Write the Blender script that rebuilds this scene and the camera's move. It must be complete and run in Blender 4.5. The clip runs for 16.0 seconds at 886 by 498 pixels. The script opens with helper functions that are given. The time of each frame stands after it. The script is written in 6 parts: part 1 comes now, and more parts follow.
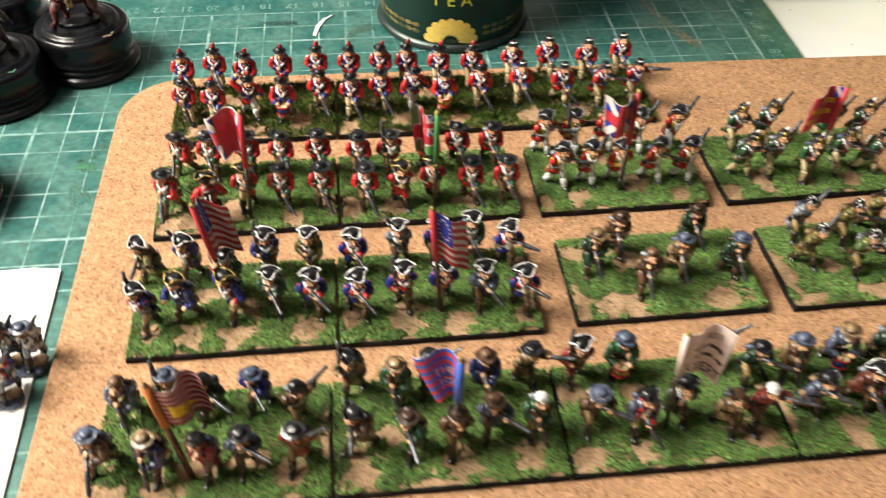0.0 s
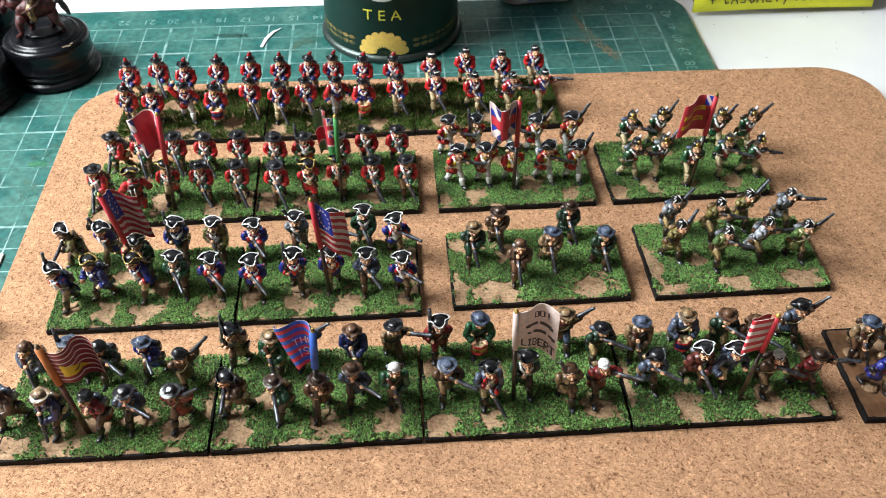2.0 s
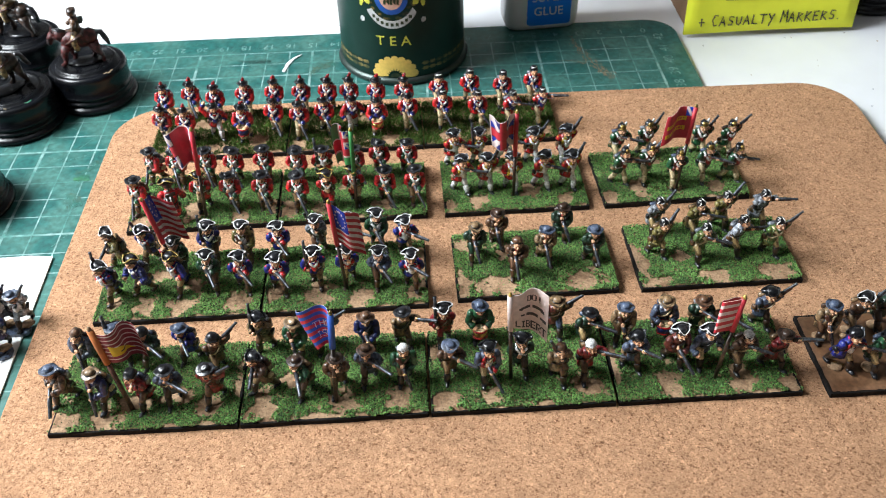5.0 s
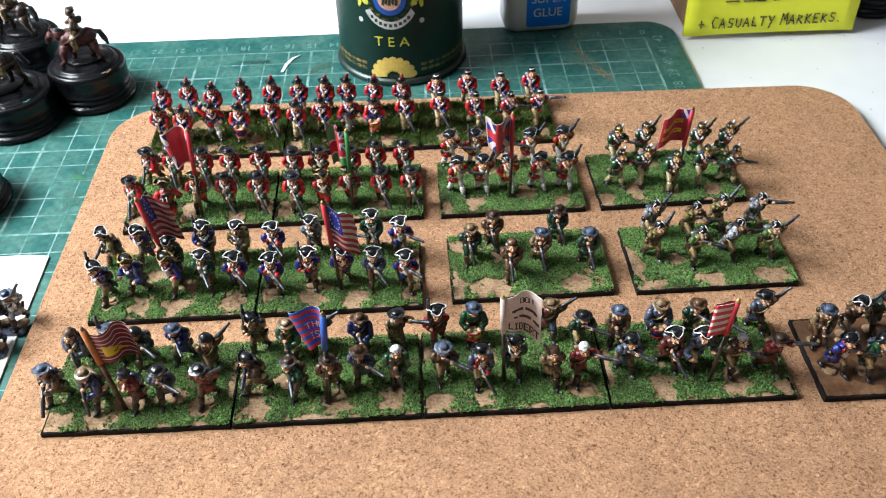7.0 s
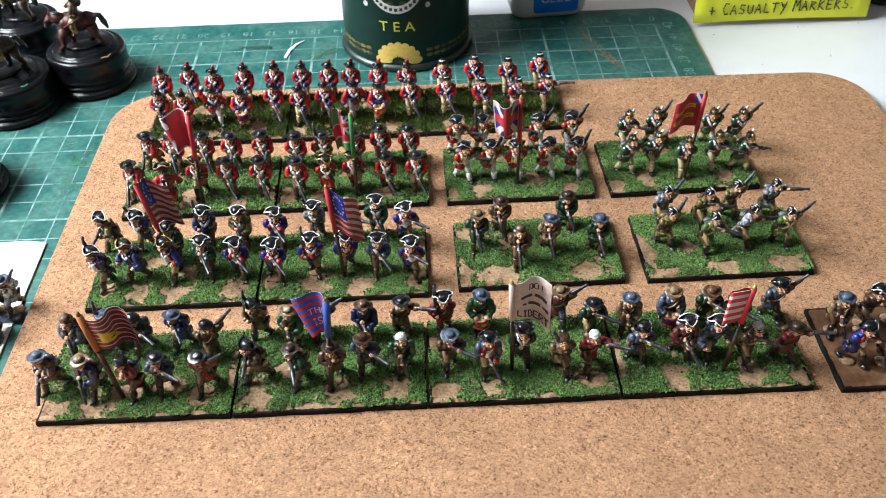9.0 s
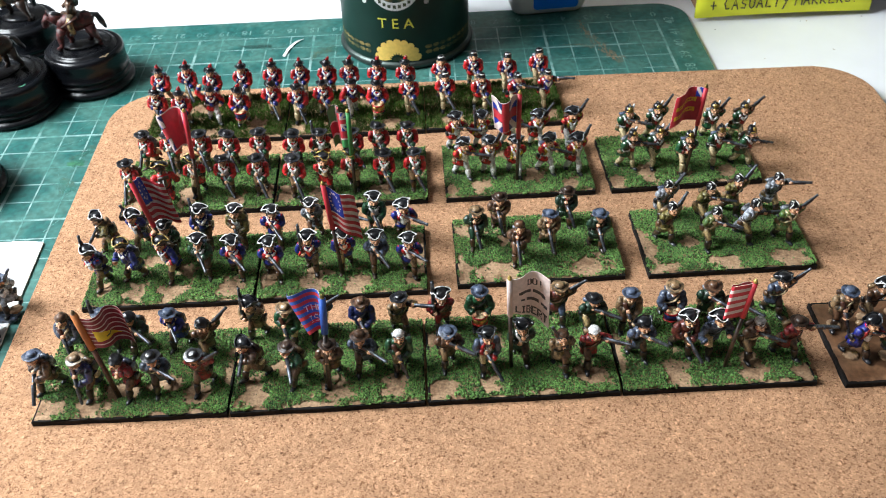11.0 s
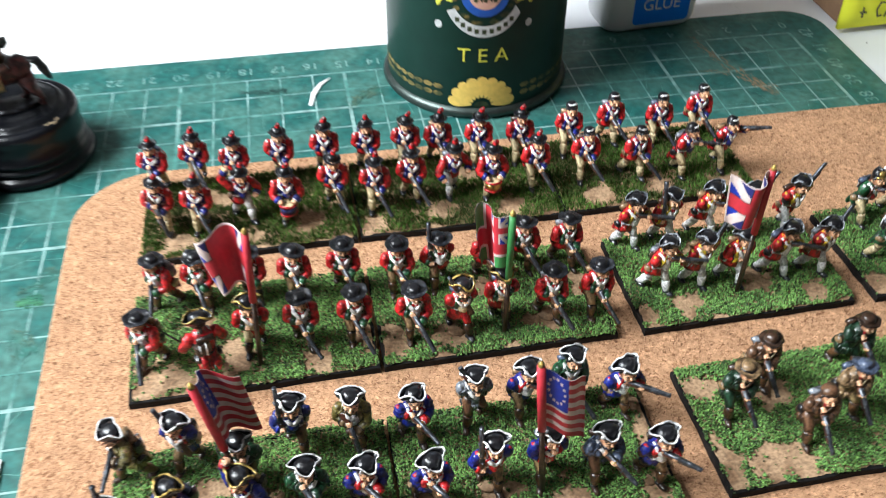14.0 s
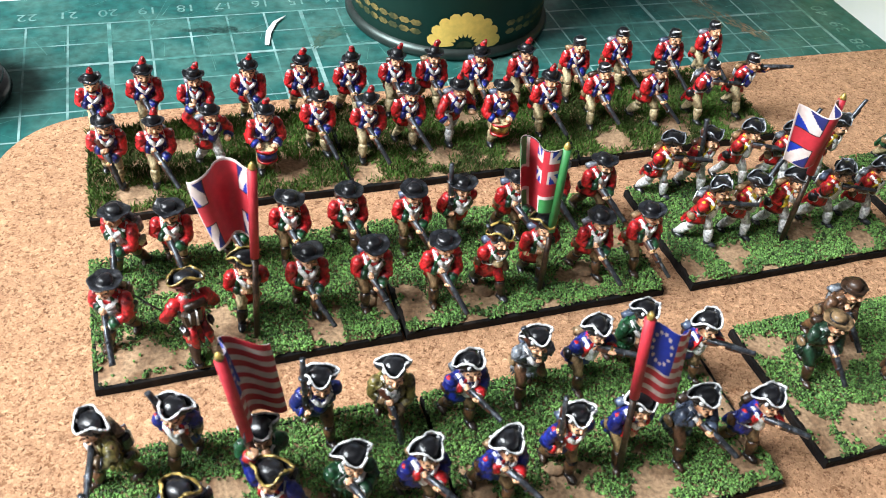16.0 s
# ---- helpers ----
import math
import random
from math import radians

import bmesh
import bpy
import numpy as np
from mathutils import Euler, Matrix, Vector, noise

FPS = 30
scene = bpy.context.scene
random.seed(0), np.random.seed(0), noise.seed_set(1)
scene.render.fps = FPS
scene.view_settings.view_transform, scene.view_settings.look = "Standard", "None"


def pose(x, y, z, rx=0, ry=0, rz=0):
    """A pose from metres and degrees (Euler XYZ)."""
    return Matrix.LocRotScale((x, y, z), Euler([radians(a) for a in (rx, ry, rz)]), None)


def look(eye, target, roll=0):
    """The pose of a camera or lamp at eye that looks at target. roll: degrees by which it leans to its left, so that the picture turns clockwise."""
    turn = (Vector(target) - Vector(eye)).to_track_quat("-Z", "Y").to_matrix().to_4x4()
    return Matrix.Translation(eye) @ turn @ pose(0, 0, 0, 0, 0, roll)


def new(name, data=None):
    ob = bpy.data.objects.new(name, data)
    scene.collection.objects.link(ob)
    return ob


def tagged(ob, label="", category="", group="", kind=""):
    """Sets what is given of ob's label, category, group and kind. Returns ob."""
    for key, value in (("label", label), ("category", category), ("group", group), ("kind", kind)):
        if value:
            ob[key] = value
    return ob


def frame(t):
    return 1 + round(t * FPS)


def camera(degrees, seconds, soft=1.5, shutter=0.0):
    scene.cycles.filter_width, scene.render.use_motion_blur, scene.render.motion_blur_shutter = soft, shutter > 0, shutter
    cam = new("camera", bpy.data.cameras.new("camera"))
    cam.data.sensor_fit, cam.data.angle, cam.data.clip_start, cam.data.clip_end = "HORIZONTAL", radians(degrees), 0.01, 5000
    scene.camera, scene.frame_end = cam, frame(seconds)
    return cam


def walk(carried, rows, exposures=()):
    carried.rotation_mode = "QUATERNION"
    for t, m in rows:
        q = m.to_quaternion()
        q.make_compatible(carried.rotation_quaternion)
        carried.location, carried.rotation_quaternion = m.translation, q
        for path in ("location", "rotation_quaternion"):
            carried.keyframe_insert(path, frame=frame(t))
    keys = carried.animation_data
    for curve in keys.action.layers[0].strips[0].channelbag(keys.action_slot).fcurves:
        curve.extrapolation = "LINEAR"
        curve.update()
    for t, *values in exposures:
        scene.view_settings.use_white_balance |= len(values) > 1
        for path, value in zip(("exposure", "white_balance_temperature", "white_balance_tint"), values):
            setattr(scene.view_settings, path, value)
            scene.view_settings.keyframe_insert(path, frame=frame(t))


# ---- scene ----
cam = camera(52.7, 16.0, soft=0.75, shutter=0.5)
cam.data.dof.use_dof, cam.data.dof.focus_distance, cam.data.dof.aperture_fstop = True, 0.20, 62.0
KEY, FILL = 13.2, 1.05
PATH = [
    (0, (-0.147, 0.11, 0.175), (0.023, 1.529, -1.224), 1.5),
    (0.5, (-0.123, 0.092, 0.181), (0.005, 1.517, -1.217), 1.0),
    (1, (-0.111, 0.093, 0.183), (-0.006, 1.522, -1.211), 0.7),
    (1.5, (-0.11, 0.088, 0.188), (-0.018, 1.528, -1.196), 0.3),
    (2, (-0.108, 0.085, 0.188), (-0.023, 1.53, -1.192), -0.1),
    (2.5, (-0.104, 0.079, 0.195), (-0.03, 1.525, -1.184), -1.0),
    (3, (-0.1, 0.064, 0.204), (-0.03, 1.529, -1.157), -1.2),
    (3.5, (-0.102, 0.063, 0.204), (-0.039, 1.543, -1.139), -1.3),
    (4, (-0.105, 0.061, 0.202), (-0.049, 1.551, -1.131), -1.5),
    (6.5, (-0.104, 0.058, 0.198), (-0.071, 1.554, -1.13), -1.8),
    (7, (-0.102, 0.059, 0.199), (-0.068, 1.554, -1.13), -1.7),
    (7.5, (-0.102, 0.06, 0.197), (-0.064, 1.556, -1.129), -1.5),
    (8, (-0.101, 0.061, 0.196), (-0.065, 1.557, -1.131), -1.6),
    (8.5, (-0.103, 0.063, 0.192), (-0.069, 1.555, -1.139), -1.6),
    (9, (-0.103, 0.062, 0.192), (-0.076, 1.553, -1.141), -1.7),
    (11.5, (-0.099, 0.063, 0.188), (-0.091, 1.558, -1.141), -2.8),
    (12, (-0.097, 0.064, 0.187), (-0.093, 1.558, -1.143), -3.1),
    (12.5, (-0.096, 0.066, 0.186), (-0.084, 1.557, -1.147), -2.8),
    (13, (-0.108, 0.071, 0.181), (-0.086, 1.556, -1.158), -2.3),
    (13.2, (-0.13, 0.088, 0.18), (-0.07, 1.555, -1.179), -1.5),
    (13.5, (-0.152, 0.123, 0.168), (-0.068, 1.598, -1.181), -1.9),
    (13.7, (-0.159, 0.151, 0.165), (-0.011, 1.619, -1.185), -1.7),
    (14, (-0.164, 0.173, 0.147), (0.108, 1.633, -1.192), 0.4),
    (14.5, (-0.182, 0.187, 0.131), (0.268, 1.608, -1.202), 3.4),
    (15, (-0.189, 0.197, 0.121), (0.343, 1.589, -1.214), 6.0),
    (15.5, (-0.187, 0.195, 0.12), (0.35, 1.575, -1.224), 6.4),
    (16, (-0.187, 0.195, 0.121), (0.346, 1.574, -1.225), 6.5),
]
walk(cam, [(t, look(eye, target, roll)) for t, eye, target, roll in PATH],
     [(0, 0.08, 8000, 13), (0.5, 0.14, 7900, 14), (1.1, 0.08, 7000, 11.5), (1.8, 0.04, 6650, 10.5), (3.0, 0.0, 6400, 10), (16, 0.0, 6400, 10)])

# ---- light ----
world = bpy.data.worlds.new("world")
scene.world = world
world.use_nodes = True
sky = world.node_tree.nodes.new("ShaderNodeTexSky")
sky.sky_type = "NISHITA"
sky.sun_disc = False
sky.sun_elevation = radians(38)
sky.sun_rotation = radians(-95)
world.node_tree.links.new(sky.outputs[0], world.node_tree.nodes["Background"].inputs[0])
world.node_tree.nodes["Background"].inputs[1].default_value = 0.08


def area_lamp(name, place, target, width, height, power, colour):
    lamp = bpy.data.lights.new(name, "AREA")
    lamp.shape, lamp.size, lamp.size_y, lamp.energy, lamp.color = "RECTANGLE", width, height, power, colour
    ob = new(name, lamp)
    ob.matrix_world = look(place, target)
    return ob


# key lamp from the left, added out of view; its fixture is assumed
area_lamp("side_key_light", (-0.60, 0.31, 0.49), (-0.12, 0.27, 0.0), 0.40, 0.25, KEY, (0.92, 0.975, 1.0))
# unseen fill lamp, added overhead to lift the dark sides
area_lamp("added_fill_light", (0.04, 0.10, 1.68), (0.04, 0.18, 0.0), 0.6, 0.6, FILL, (0.96, 0.98, 1.0))

# ---- materials ----
MATERIALS = {}


def surface(name, colour, rough=0.5, metal=0.0, vary=0.15, grain=1500.0, bump=0.15, second=None, mixing=0.5, coat=0.0, gloss=0.5,
            island=0.0, each=0.0, patch=0.17):
    """A painted or plain surface: two scales of noise on colour, fine relief, a second colour in patches."""
    m = bpy.data.materials.new(name)
    m.use_nodes = True
    nt = m.node_tree
    node, link = nt.nodes.new, nt.links.new
    b = nt.nodes["Principled BSDF"]
    b.inputs["Roughness"].default_value = rough
    b.inputs["Metallic"].default_value = metal
    b.inputs["Coat Weight"].default_value, b.inputs["Coat Roughness"].default_value = coat, 0.16
    b.inputs["Specular IOR Level"].default_value = gloss
    tc = node("ShaderNodeTexCoord")
    fine, broad = node("ShaderNodeTexNoise"), node("ShaderNodeTexNoise")
    for n, s, d in ((fine, grain, 3), (broad, grain * patch, 2)):
        n.inputs["Scale"].default_value, n.inputs["Detail"].default_value = s, d
        link(tc.outputs["Object"], n.inputs["Vector"])
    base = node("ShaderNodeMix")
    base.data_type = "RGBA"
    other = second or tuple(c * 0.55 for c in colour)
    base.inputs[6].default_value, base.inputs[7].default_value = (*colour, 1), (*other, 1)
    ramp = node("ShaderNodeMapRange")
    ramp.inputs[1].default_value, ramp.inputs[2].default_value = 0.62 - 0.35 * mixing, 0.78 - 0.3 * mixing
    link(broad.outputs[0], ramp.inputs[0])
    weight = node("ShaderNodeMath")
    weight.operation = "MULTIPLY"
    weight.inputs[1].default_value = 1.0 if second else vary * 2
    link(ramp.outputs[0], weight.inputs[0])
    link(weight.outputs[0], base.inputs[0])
    tone = node("ShaderNodeMapRange")
    tone.inputs[1].default_value, tone.inputs[2].default_value = 0.3, 0.7
    tone.inputs[3].default_value, tone.inputs[4].default_value = 1 - vary, 1 + vary
    link(fine.outputs[0], tone.inputs[0])
    last = tone.outputs[0]
    for amount, kind, socket in ((island, "ShaderNodeNewGeometry", "Random Per Island"), (each, "ShaderNodeObjectInfo", "Random")):
        if amount:
            src, rng, mul = node(kind), node("ShaderNodeMapRange"), node("ShaderNodeMath")
            rng.inputs[3].default_value, rng.inputs[4].default_value = 1 - amount, 1 + amount
            mul.operation = "MULTIPLY"
            link(src.outputs[socket], rng.inputs[0])
            link(rng.outputs[0], mul.inputs[0])
            link(last, mul.inputs[1])
            last = mul.outputs[0]
    tinted = node("ShaderNodeVectorMath")
    tinted.operation = "SCALE"
    link(base.outputs[2], tinted.inputs[0])
    link(last, tinted.inputs["Scale"])
    link(tinted.outputs[0], b.inputs["Base Color"])
    if bump:
        relief = node("ShaderNodeBump")
        relief.inputs["Strength"].default_value, relief.inputs["Distance"].default_value = bump, 0.3 / grain
        link(fine.outputs[0], relief.inputs["Height"])
        link(relief.outputs[0], b.inputs["Normal"])
    MATERIALS[name] = m
    return m


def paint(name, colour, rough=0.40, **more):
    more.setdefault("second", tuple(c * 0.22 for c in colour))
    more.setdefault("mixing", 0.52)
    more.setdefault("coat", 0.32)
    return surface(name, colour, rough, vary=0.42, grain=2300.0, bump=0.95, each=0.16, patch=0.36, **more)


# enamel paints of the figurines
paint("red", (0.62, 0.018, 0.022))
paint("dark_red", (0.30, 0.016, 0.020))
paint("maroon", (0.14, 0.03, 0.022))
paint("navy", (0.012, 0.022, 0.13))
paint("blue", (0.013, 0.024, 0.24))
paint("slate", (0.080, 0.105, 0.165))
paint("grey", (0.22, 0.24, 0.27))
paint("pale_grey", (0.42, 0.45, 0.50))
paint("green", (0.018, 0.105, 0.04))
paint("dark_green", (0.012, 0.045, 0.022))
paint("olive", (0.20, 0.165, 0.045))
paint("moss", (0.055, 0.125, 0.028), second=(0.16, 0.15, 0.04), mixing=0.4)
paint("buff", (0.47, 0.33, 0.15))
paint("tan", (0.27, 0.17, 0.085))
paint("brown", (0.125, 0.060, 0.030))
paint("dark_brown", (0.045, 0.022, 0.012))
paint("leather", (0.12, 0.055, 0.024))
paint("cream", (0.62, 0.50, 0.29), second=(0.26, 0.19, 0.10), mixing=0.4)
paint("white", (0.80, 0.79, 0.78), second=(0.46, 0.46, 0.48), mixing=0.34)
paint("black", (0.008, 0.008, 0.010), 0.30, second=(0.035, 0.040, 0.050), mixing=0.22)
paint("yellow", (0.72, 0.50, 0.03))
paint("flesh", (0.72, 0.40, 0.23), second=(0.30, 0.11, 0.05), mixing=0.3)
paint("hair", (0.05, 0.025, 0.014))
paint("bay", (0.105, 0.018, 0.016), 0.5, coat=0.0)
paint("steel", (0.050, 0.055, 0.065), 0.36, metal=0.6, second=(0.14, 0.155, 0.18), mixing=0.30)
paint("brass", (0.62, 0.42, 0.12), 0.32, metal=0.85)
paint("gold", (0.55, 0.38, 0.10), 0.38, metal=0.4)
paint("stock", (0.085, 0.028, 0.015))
surface("earth", (0.37, 0.235, 0.135), 0.9, vary=0.35, grain=1500, bump=1.0, second=(0.22, 0.125, 0.066), mixing=0.45)
surface("bare_brown", (0.13, 0.062, 0.03), 0.42, vary=0.3, grain=700, bump=0.4, second=(0.22, 0.115, 0.06), mixing=0.5)
surface("edge_black", (0.0045, 0.004, 0.004), 0.8, vary=0.5, grain=900, bump=0.8, second=(0.014, 0.010, 0.008), mixing=0.35, gloss=0.25)
surface("turf", (0.115, 0.225, 0.055), 0.7, vary=0.25, grain=700, bump=0.0, second=(0.075, 0.160, 0.038), mixing=0.5, island=0.9, gloss=0.4)
surface("static_grass", (0.085, 0.165, 0.03), 0.9, vary=0.25, grain=350, bump=0.0, second=(0.055, 0.085, 0.02), mixing=0.6, island=0.5, gloss=0.2)

# flag papers
for n, c in (("print_red", (0.52, 0.030, 0.045)), ("print_blue", (0.010, 0.035, 0.34)), ("print_navy", (0.02, 0.025, 0.14)),
             ("print_white", (0.68, 0.55, 0.51)), ("print_green", (0.05, 0.25, 0.07)), ("print_yellow", (0.75, 0.50, 0.02)),
             ("print_ink", (0.03, 0.025, 0.03)), ("print_sky", (0.03, 0.10, 0.42)), ("print_orange", (0.42, 0.13, 0.03)),
             ("print_plum", (0.25, 0.022, 0.035))):
    surface(n, c, 0.5, vary=0.12, grain=900, bump=0.05)


def cork_material():
    m = surface("cork", (0.525, 0.294, 0.165), 0.85, vary=0.10, grain=420, bump=0.0, gloss=0.25)
    nt = m.node_tree
    node, link = nt.nodes.new, nt.links.new
    b = nt.nodes["Principled BSDF"]
    base = b.inputs["Base Color"].links[0].from_socket
    tc, warp, push = node("ShaderNodeTexCoord"), node("ShaderNodeTexNoise"), node("ShaderNodeVectorMath")
    warp.inputs["Scale"].default_value, warp.inputs["Detail"].default_value = 1500, 3
    link(tc.outputs["Object"], warp.inputs["Vector"])
    push.operation = "MULTIPLY_ADD"
    push.inputs[1].default_value = (0.0016, 0.0016, 0.0016)
    link(warp.outputs[1], push.inputs[0])
    link(tc.outputs["Object"], push.inputs[2])

    def granules(scale, stops):
        cells, split, ramp = node("ShaderNodeTexVoronoi"), node("ShaderNodeSeparateColor"), node("ShaderNodeValToRGB")
        cells.inputs["Scale"].default_value = scale
        link(push.outputs[0], cells.inputs["Vector"])
        link(cells.outputs["Color"], split.inputs[0])
        el = ramp.color_ramp.elements
        el[0].position, el[0].color = stops[0]
        el[1].position, el[1].color = stops[-1]
        for p, c in stops[1:-1]:
            e = el.new(p)
            e.color = c
        link(split.outputs[0], ramp.inputs[0])
        return cells, split, ramp

    big, bigs, bigr = granules(1450, [(0.0, (0.50, 0.42, 0.36, 1)), (0.03, (0.68, 0.60, 0.54, 1)), (0.08, (0.92, 0.90, 0.88, 1)), (0.80, (1.06, 1.06, 1.05, 1)), (1.0, (1.26, 1.29, 1.31, 1))])
    small, smalls, smallr = granules(2700, [(0.0, (0.36, 0.29, 0.25, 1)), (0.13, (0.74, 0.69, 0.65, 1)), (0.32, (0.98, 0.97, 0.96, 1)), (0.8, (1.10, 1.10, 1.10, 1)), (1.0, (1.30, 1.34, 1.37, 1))])
    crack = node("ShaderNodeTexVoronoi")
    crack.feature = "DISTANCE_TO_EDGE"
    crack.inputs["Scale"].default_value = 1450
    link(push.outputs[0], crack.inputs["Vector"])
    gap = node("ShaderNodeMapRange")
    gap.inputs[1].default_value, gap.inputs[2].default_value, gap.inputs[3].default_value, gap.inputs[4].default_value = 0.0, 0.08, 0.88, 1.0
    link(crack.outputs["Distance"], gap.inputs[0])
    last = base
    for ramp in (bigr, smallr):
        mul = node("ShaderNodeMix")
        mul.data_type, mul.blend_type = "RGBA", "MULTIPLY"
        mul.inputs[0].default_value = 1.0
        link(last, mul.inputs[6])
        link(ramp.outputs[0], mul.inputs[7])
        last = mul.outputs[2]
    sc = node("ShaderNodeVectorMath")
    sc.operation = "SCALE"
    link(last, sc.inputs[0])
    link(gap.outputs[0], sc.inputs["Scale"])
    link(sc.outputs[0], b.inputs["Base Color"])
    h1, h2 = node("ShaderNodeMath"), node("ShaderNodeMath")
    h1.operation, h2.operation = "ADD", "MULTIPLY_ADD"
    link(bigs.outputs[1], h1.inputs[0])
    link(gap.outputs[0], h1.inputs[1])
    link(smalls.outputs[1], h2.inputs[0])
    h2.inputs[1].default_value = 0.5
    link(h1.outputs[0], h2.inputs[2])
    relief = node("ShaderNodeBump")
    relief.inputs["Strength"].default_value, relief.inputs["Distance"].default_value = 0.9, 0.00036
    link(h2.outputs[0], relief.inputs["Height"])
    link(relief.outputs[0], b.inputs["Normal"])

cork_material()
surface("mat_green", (0.013, 0.100, 0.090), 0.50, vary=0.30, grain=420, bump=0.16, second=(0.050, 0.150, 0.128), mixing=0.60, gloss=0.4)
surface("mat_line", (0.24, 0.38, 0.36), 0.5, vary=0.30, grain=420, bump=0, second=(0.06, 0.20, 0.175), mixing=0.60)
surface("mat_digit", (0.16, 0.30, 0.27), 0.5, vary=0.3, grain=700, bump=0, second=(0.07, 0.20, 0.18), mixing=0.42)
surface("streak", (0.24, 0.17, 0.10), 0.6, vary=0.3, grain=500, bump=0.2, second=(0.10, 0.14, 0.10), mixing=0.5)
surface("scratch", (0.10, 0.26, 0.22), 0.6, vary=0.2, grain=300, bump=0.0)
surface("stain_green", (0.05, 0.19, 0.075), 0.6, vary=0.3, grain=500, bump=0.1, second=(0.02, 0.14, 0.09), mixing=0.6)
surface("stain_rust", (0.075, 0.13, 0.09), 0.6, vary=0.3, grain=500, bump=0.1, second=(0.02, 0.125, 0.10), mixing=0.6)
surface("smudge", (0.022, 0.080, 0.070), 0.5, vary=0.3, grain=300, bump=0.1)
surface("white_top", (0.82, 0.84, 0.88), 0.45, vary=0.02, grain=60, bump=0.05, second=(0.76, 0.77, 0.82), mixing=0.4)
surface("plaster", (0.60, 0.59, 0.58), 0.9, vary=0.03, grain=20, bump=0.1)
surface("paper", (0.86, 0.86, 0.86), 0.8, vary=0.02, grain=300, bump=0.05)
surface("boards", (0.30, 0.20, 0.12), 0.6, vary=0.2, grain=12, bump=0.1)
surface("pot_black", (0.004, 0.0045, 0.006), 0.27, vary=0.3, grain=500, bump=0.20, second=(0.006, 0.007, 0.010), mixing=0.4, gloss=0.34)
surface("tin_green", (0.005, 0.030, 0.022), 0.44, vary=0.08, grain=200, bump=0.05, gloss=0.32)
surface("tin_gold", (0.22, 0.16, 0.05), 0.45, vary=0.3, grain=1500, bump=0.1, second=(0.05, 0.055, 0.02), mixing=0.6)
surface("tin_steel", (0.075, 0.095, 0.088), 0.42, metal=0.9, vary=0.1, grain=300, bump=0.05)
surface("lemon", (0.80, 0.55, 0.13), 0.45, vary=0.1, grain=700, bump=0.0)
surface("lettering", (0.62, 0.62, 0.08), 0.45, vary=0.1, grain=700, bump=0.0)
surface("tin_pink", (0.72, 0.42, 0.32), 0.45, vary=0.1, grain=700, bump=0.0)
surface("tin_blue", (0.02, 0.10, 0.42), 0.45, vary=0.1, grain=700, bump=0.0)
surface("tin_ribbon", (0.60, 0.62, 0.62), 0.45, vary=0.12, grain=900, bump=0.0)
surface("tin_dark", (0.035, 0.05, 0.02), 0.45, vary=0.4, grain=900, bump=0.0)
surface("bottle", (0.86, 0.88, 0.90), 0.30, vary=0.03, grain=90, bump=0.03, coat=0.3)
surface("label_blue", (0.004, 0.22, 0.95), 0.35, vary=0.04, grain=200, bump=0.0)
surface("label_white", (0.88, 0.90, 0.92), 0.4, vary=0.03, grain=300, bump=0.0)
surface("note_yellow", (0.88, 0.90, 0.045), 0.7, vary=0.03, grain=150, bump=0.05)
surface("ink", (0.05, 0.055, 0.03), 0.6, vary=0.3, grain=1200, bump=0.0)
surface("card_brown", (0.27, 0.155, 0.085), 0.8, vary=0.12, grain=200, bump=0.15)
surface("card_beige", (0.66, 0.62, 0.56), 0.8, vary=0.06, grain=60, bump=0.1)

# ---- geometry helpers ----
MM = 0.001


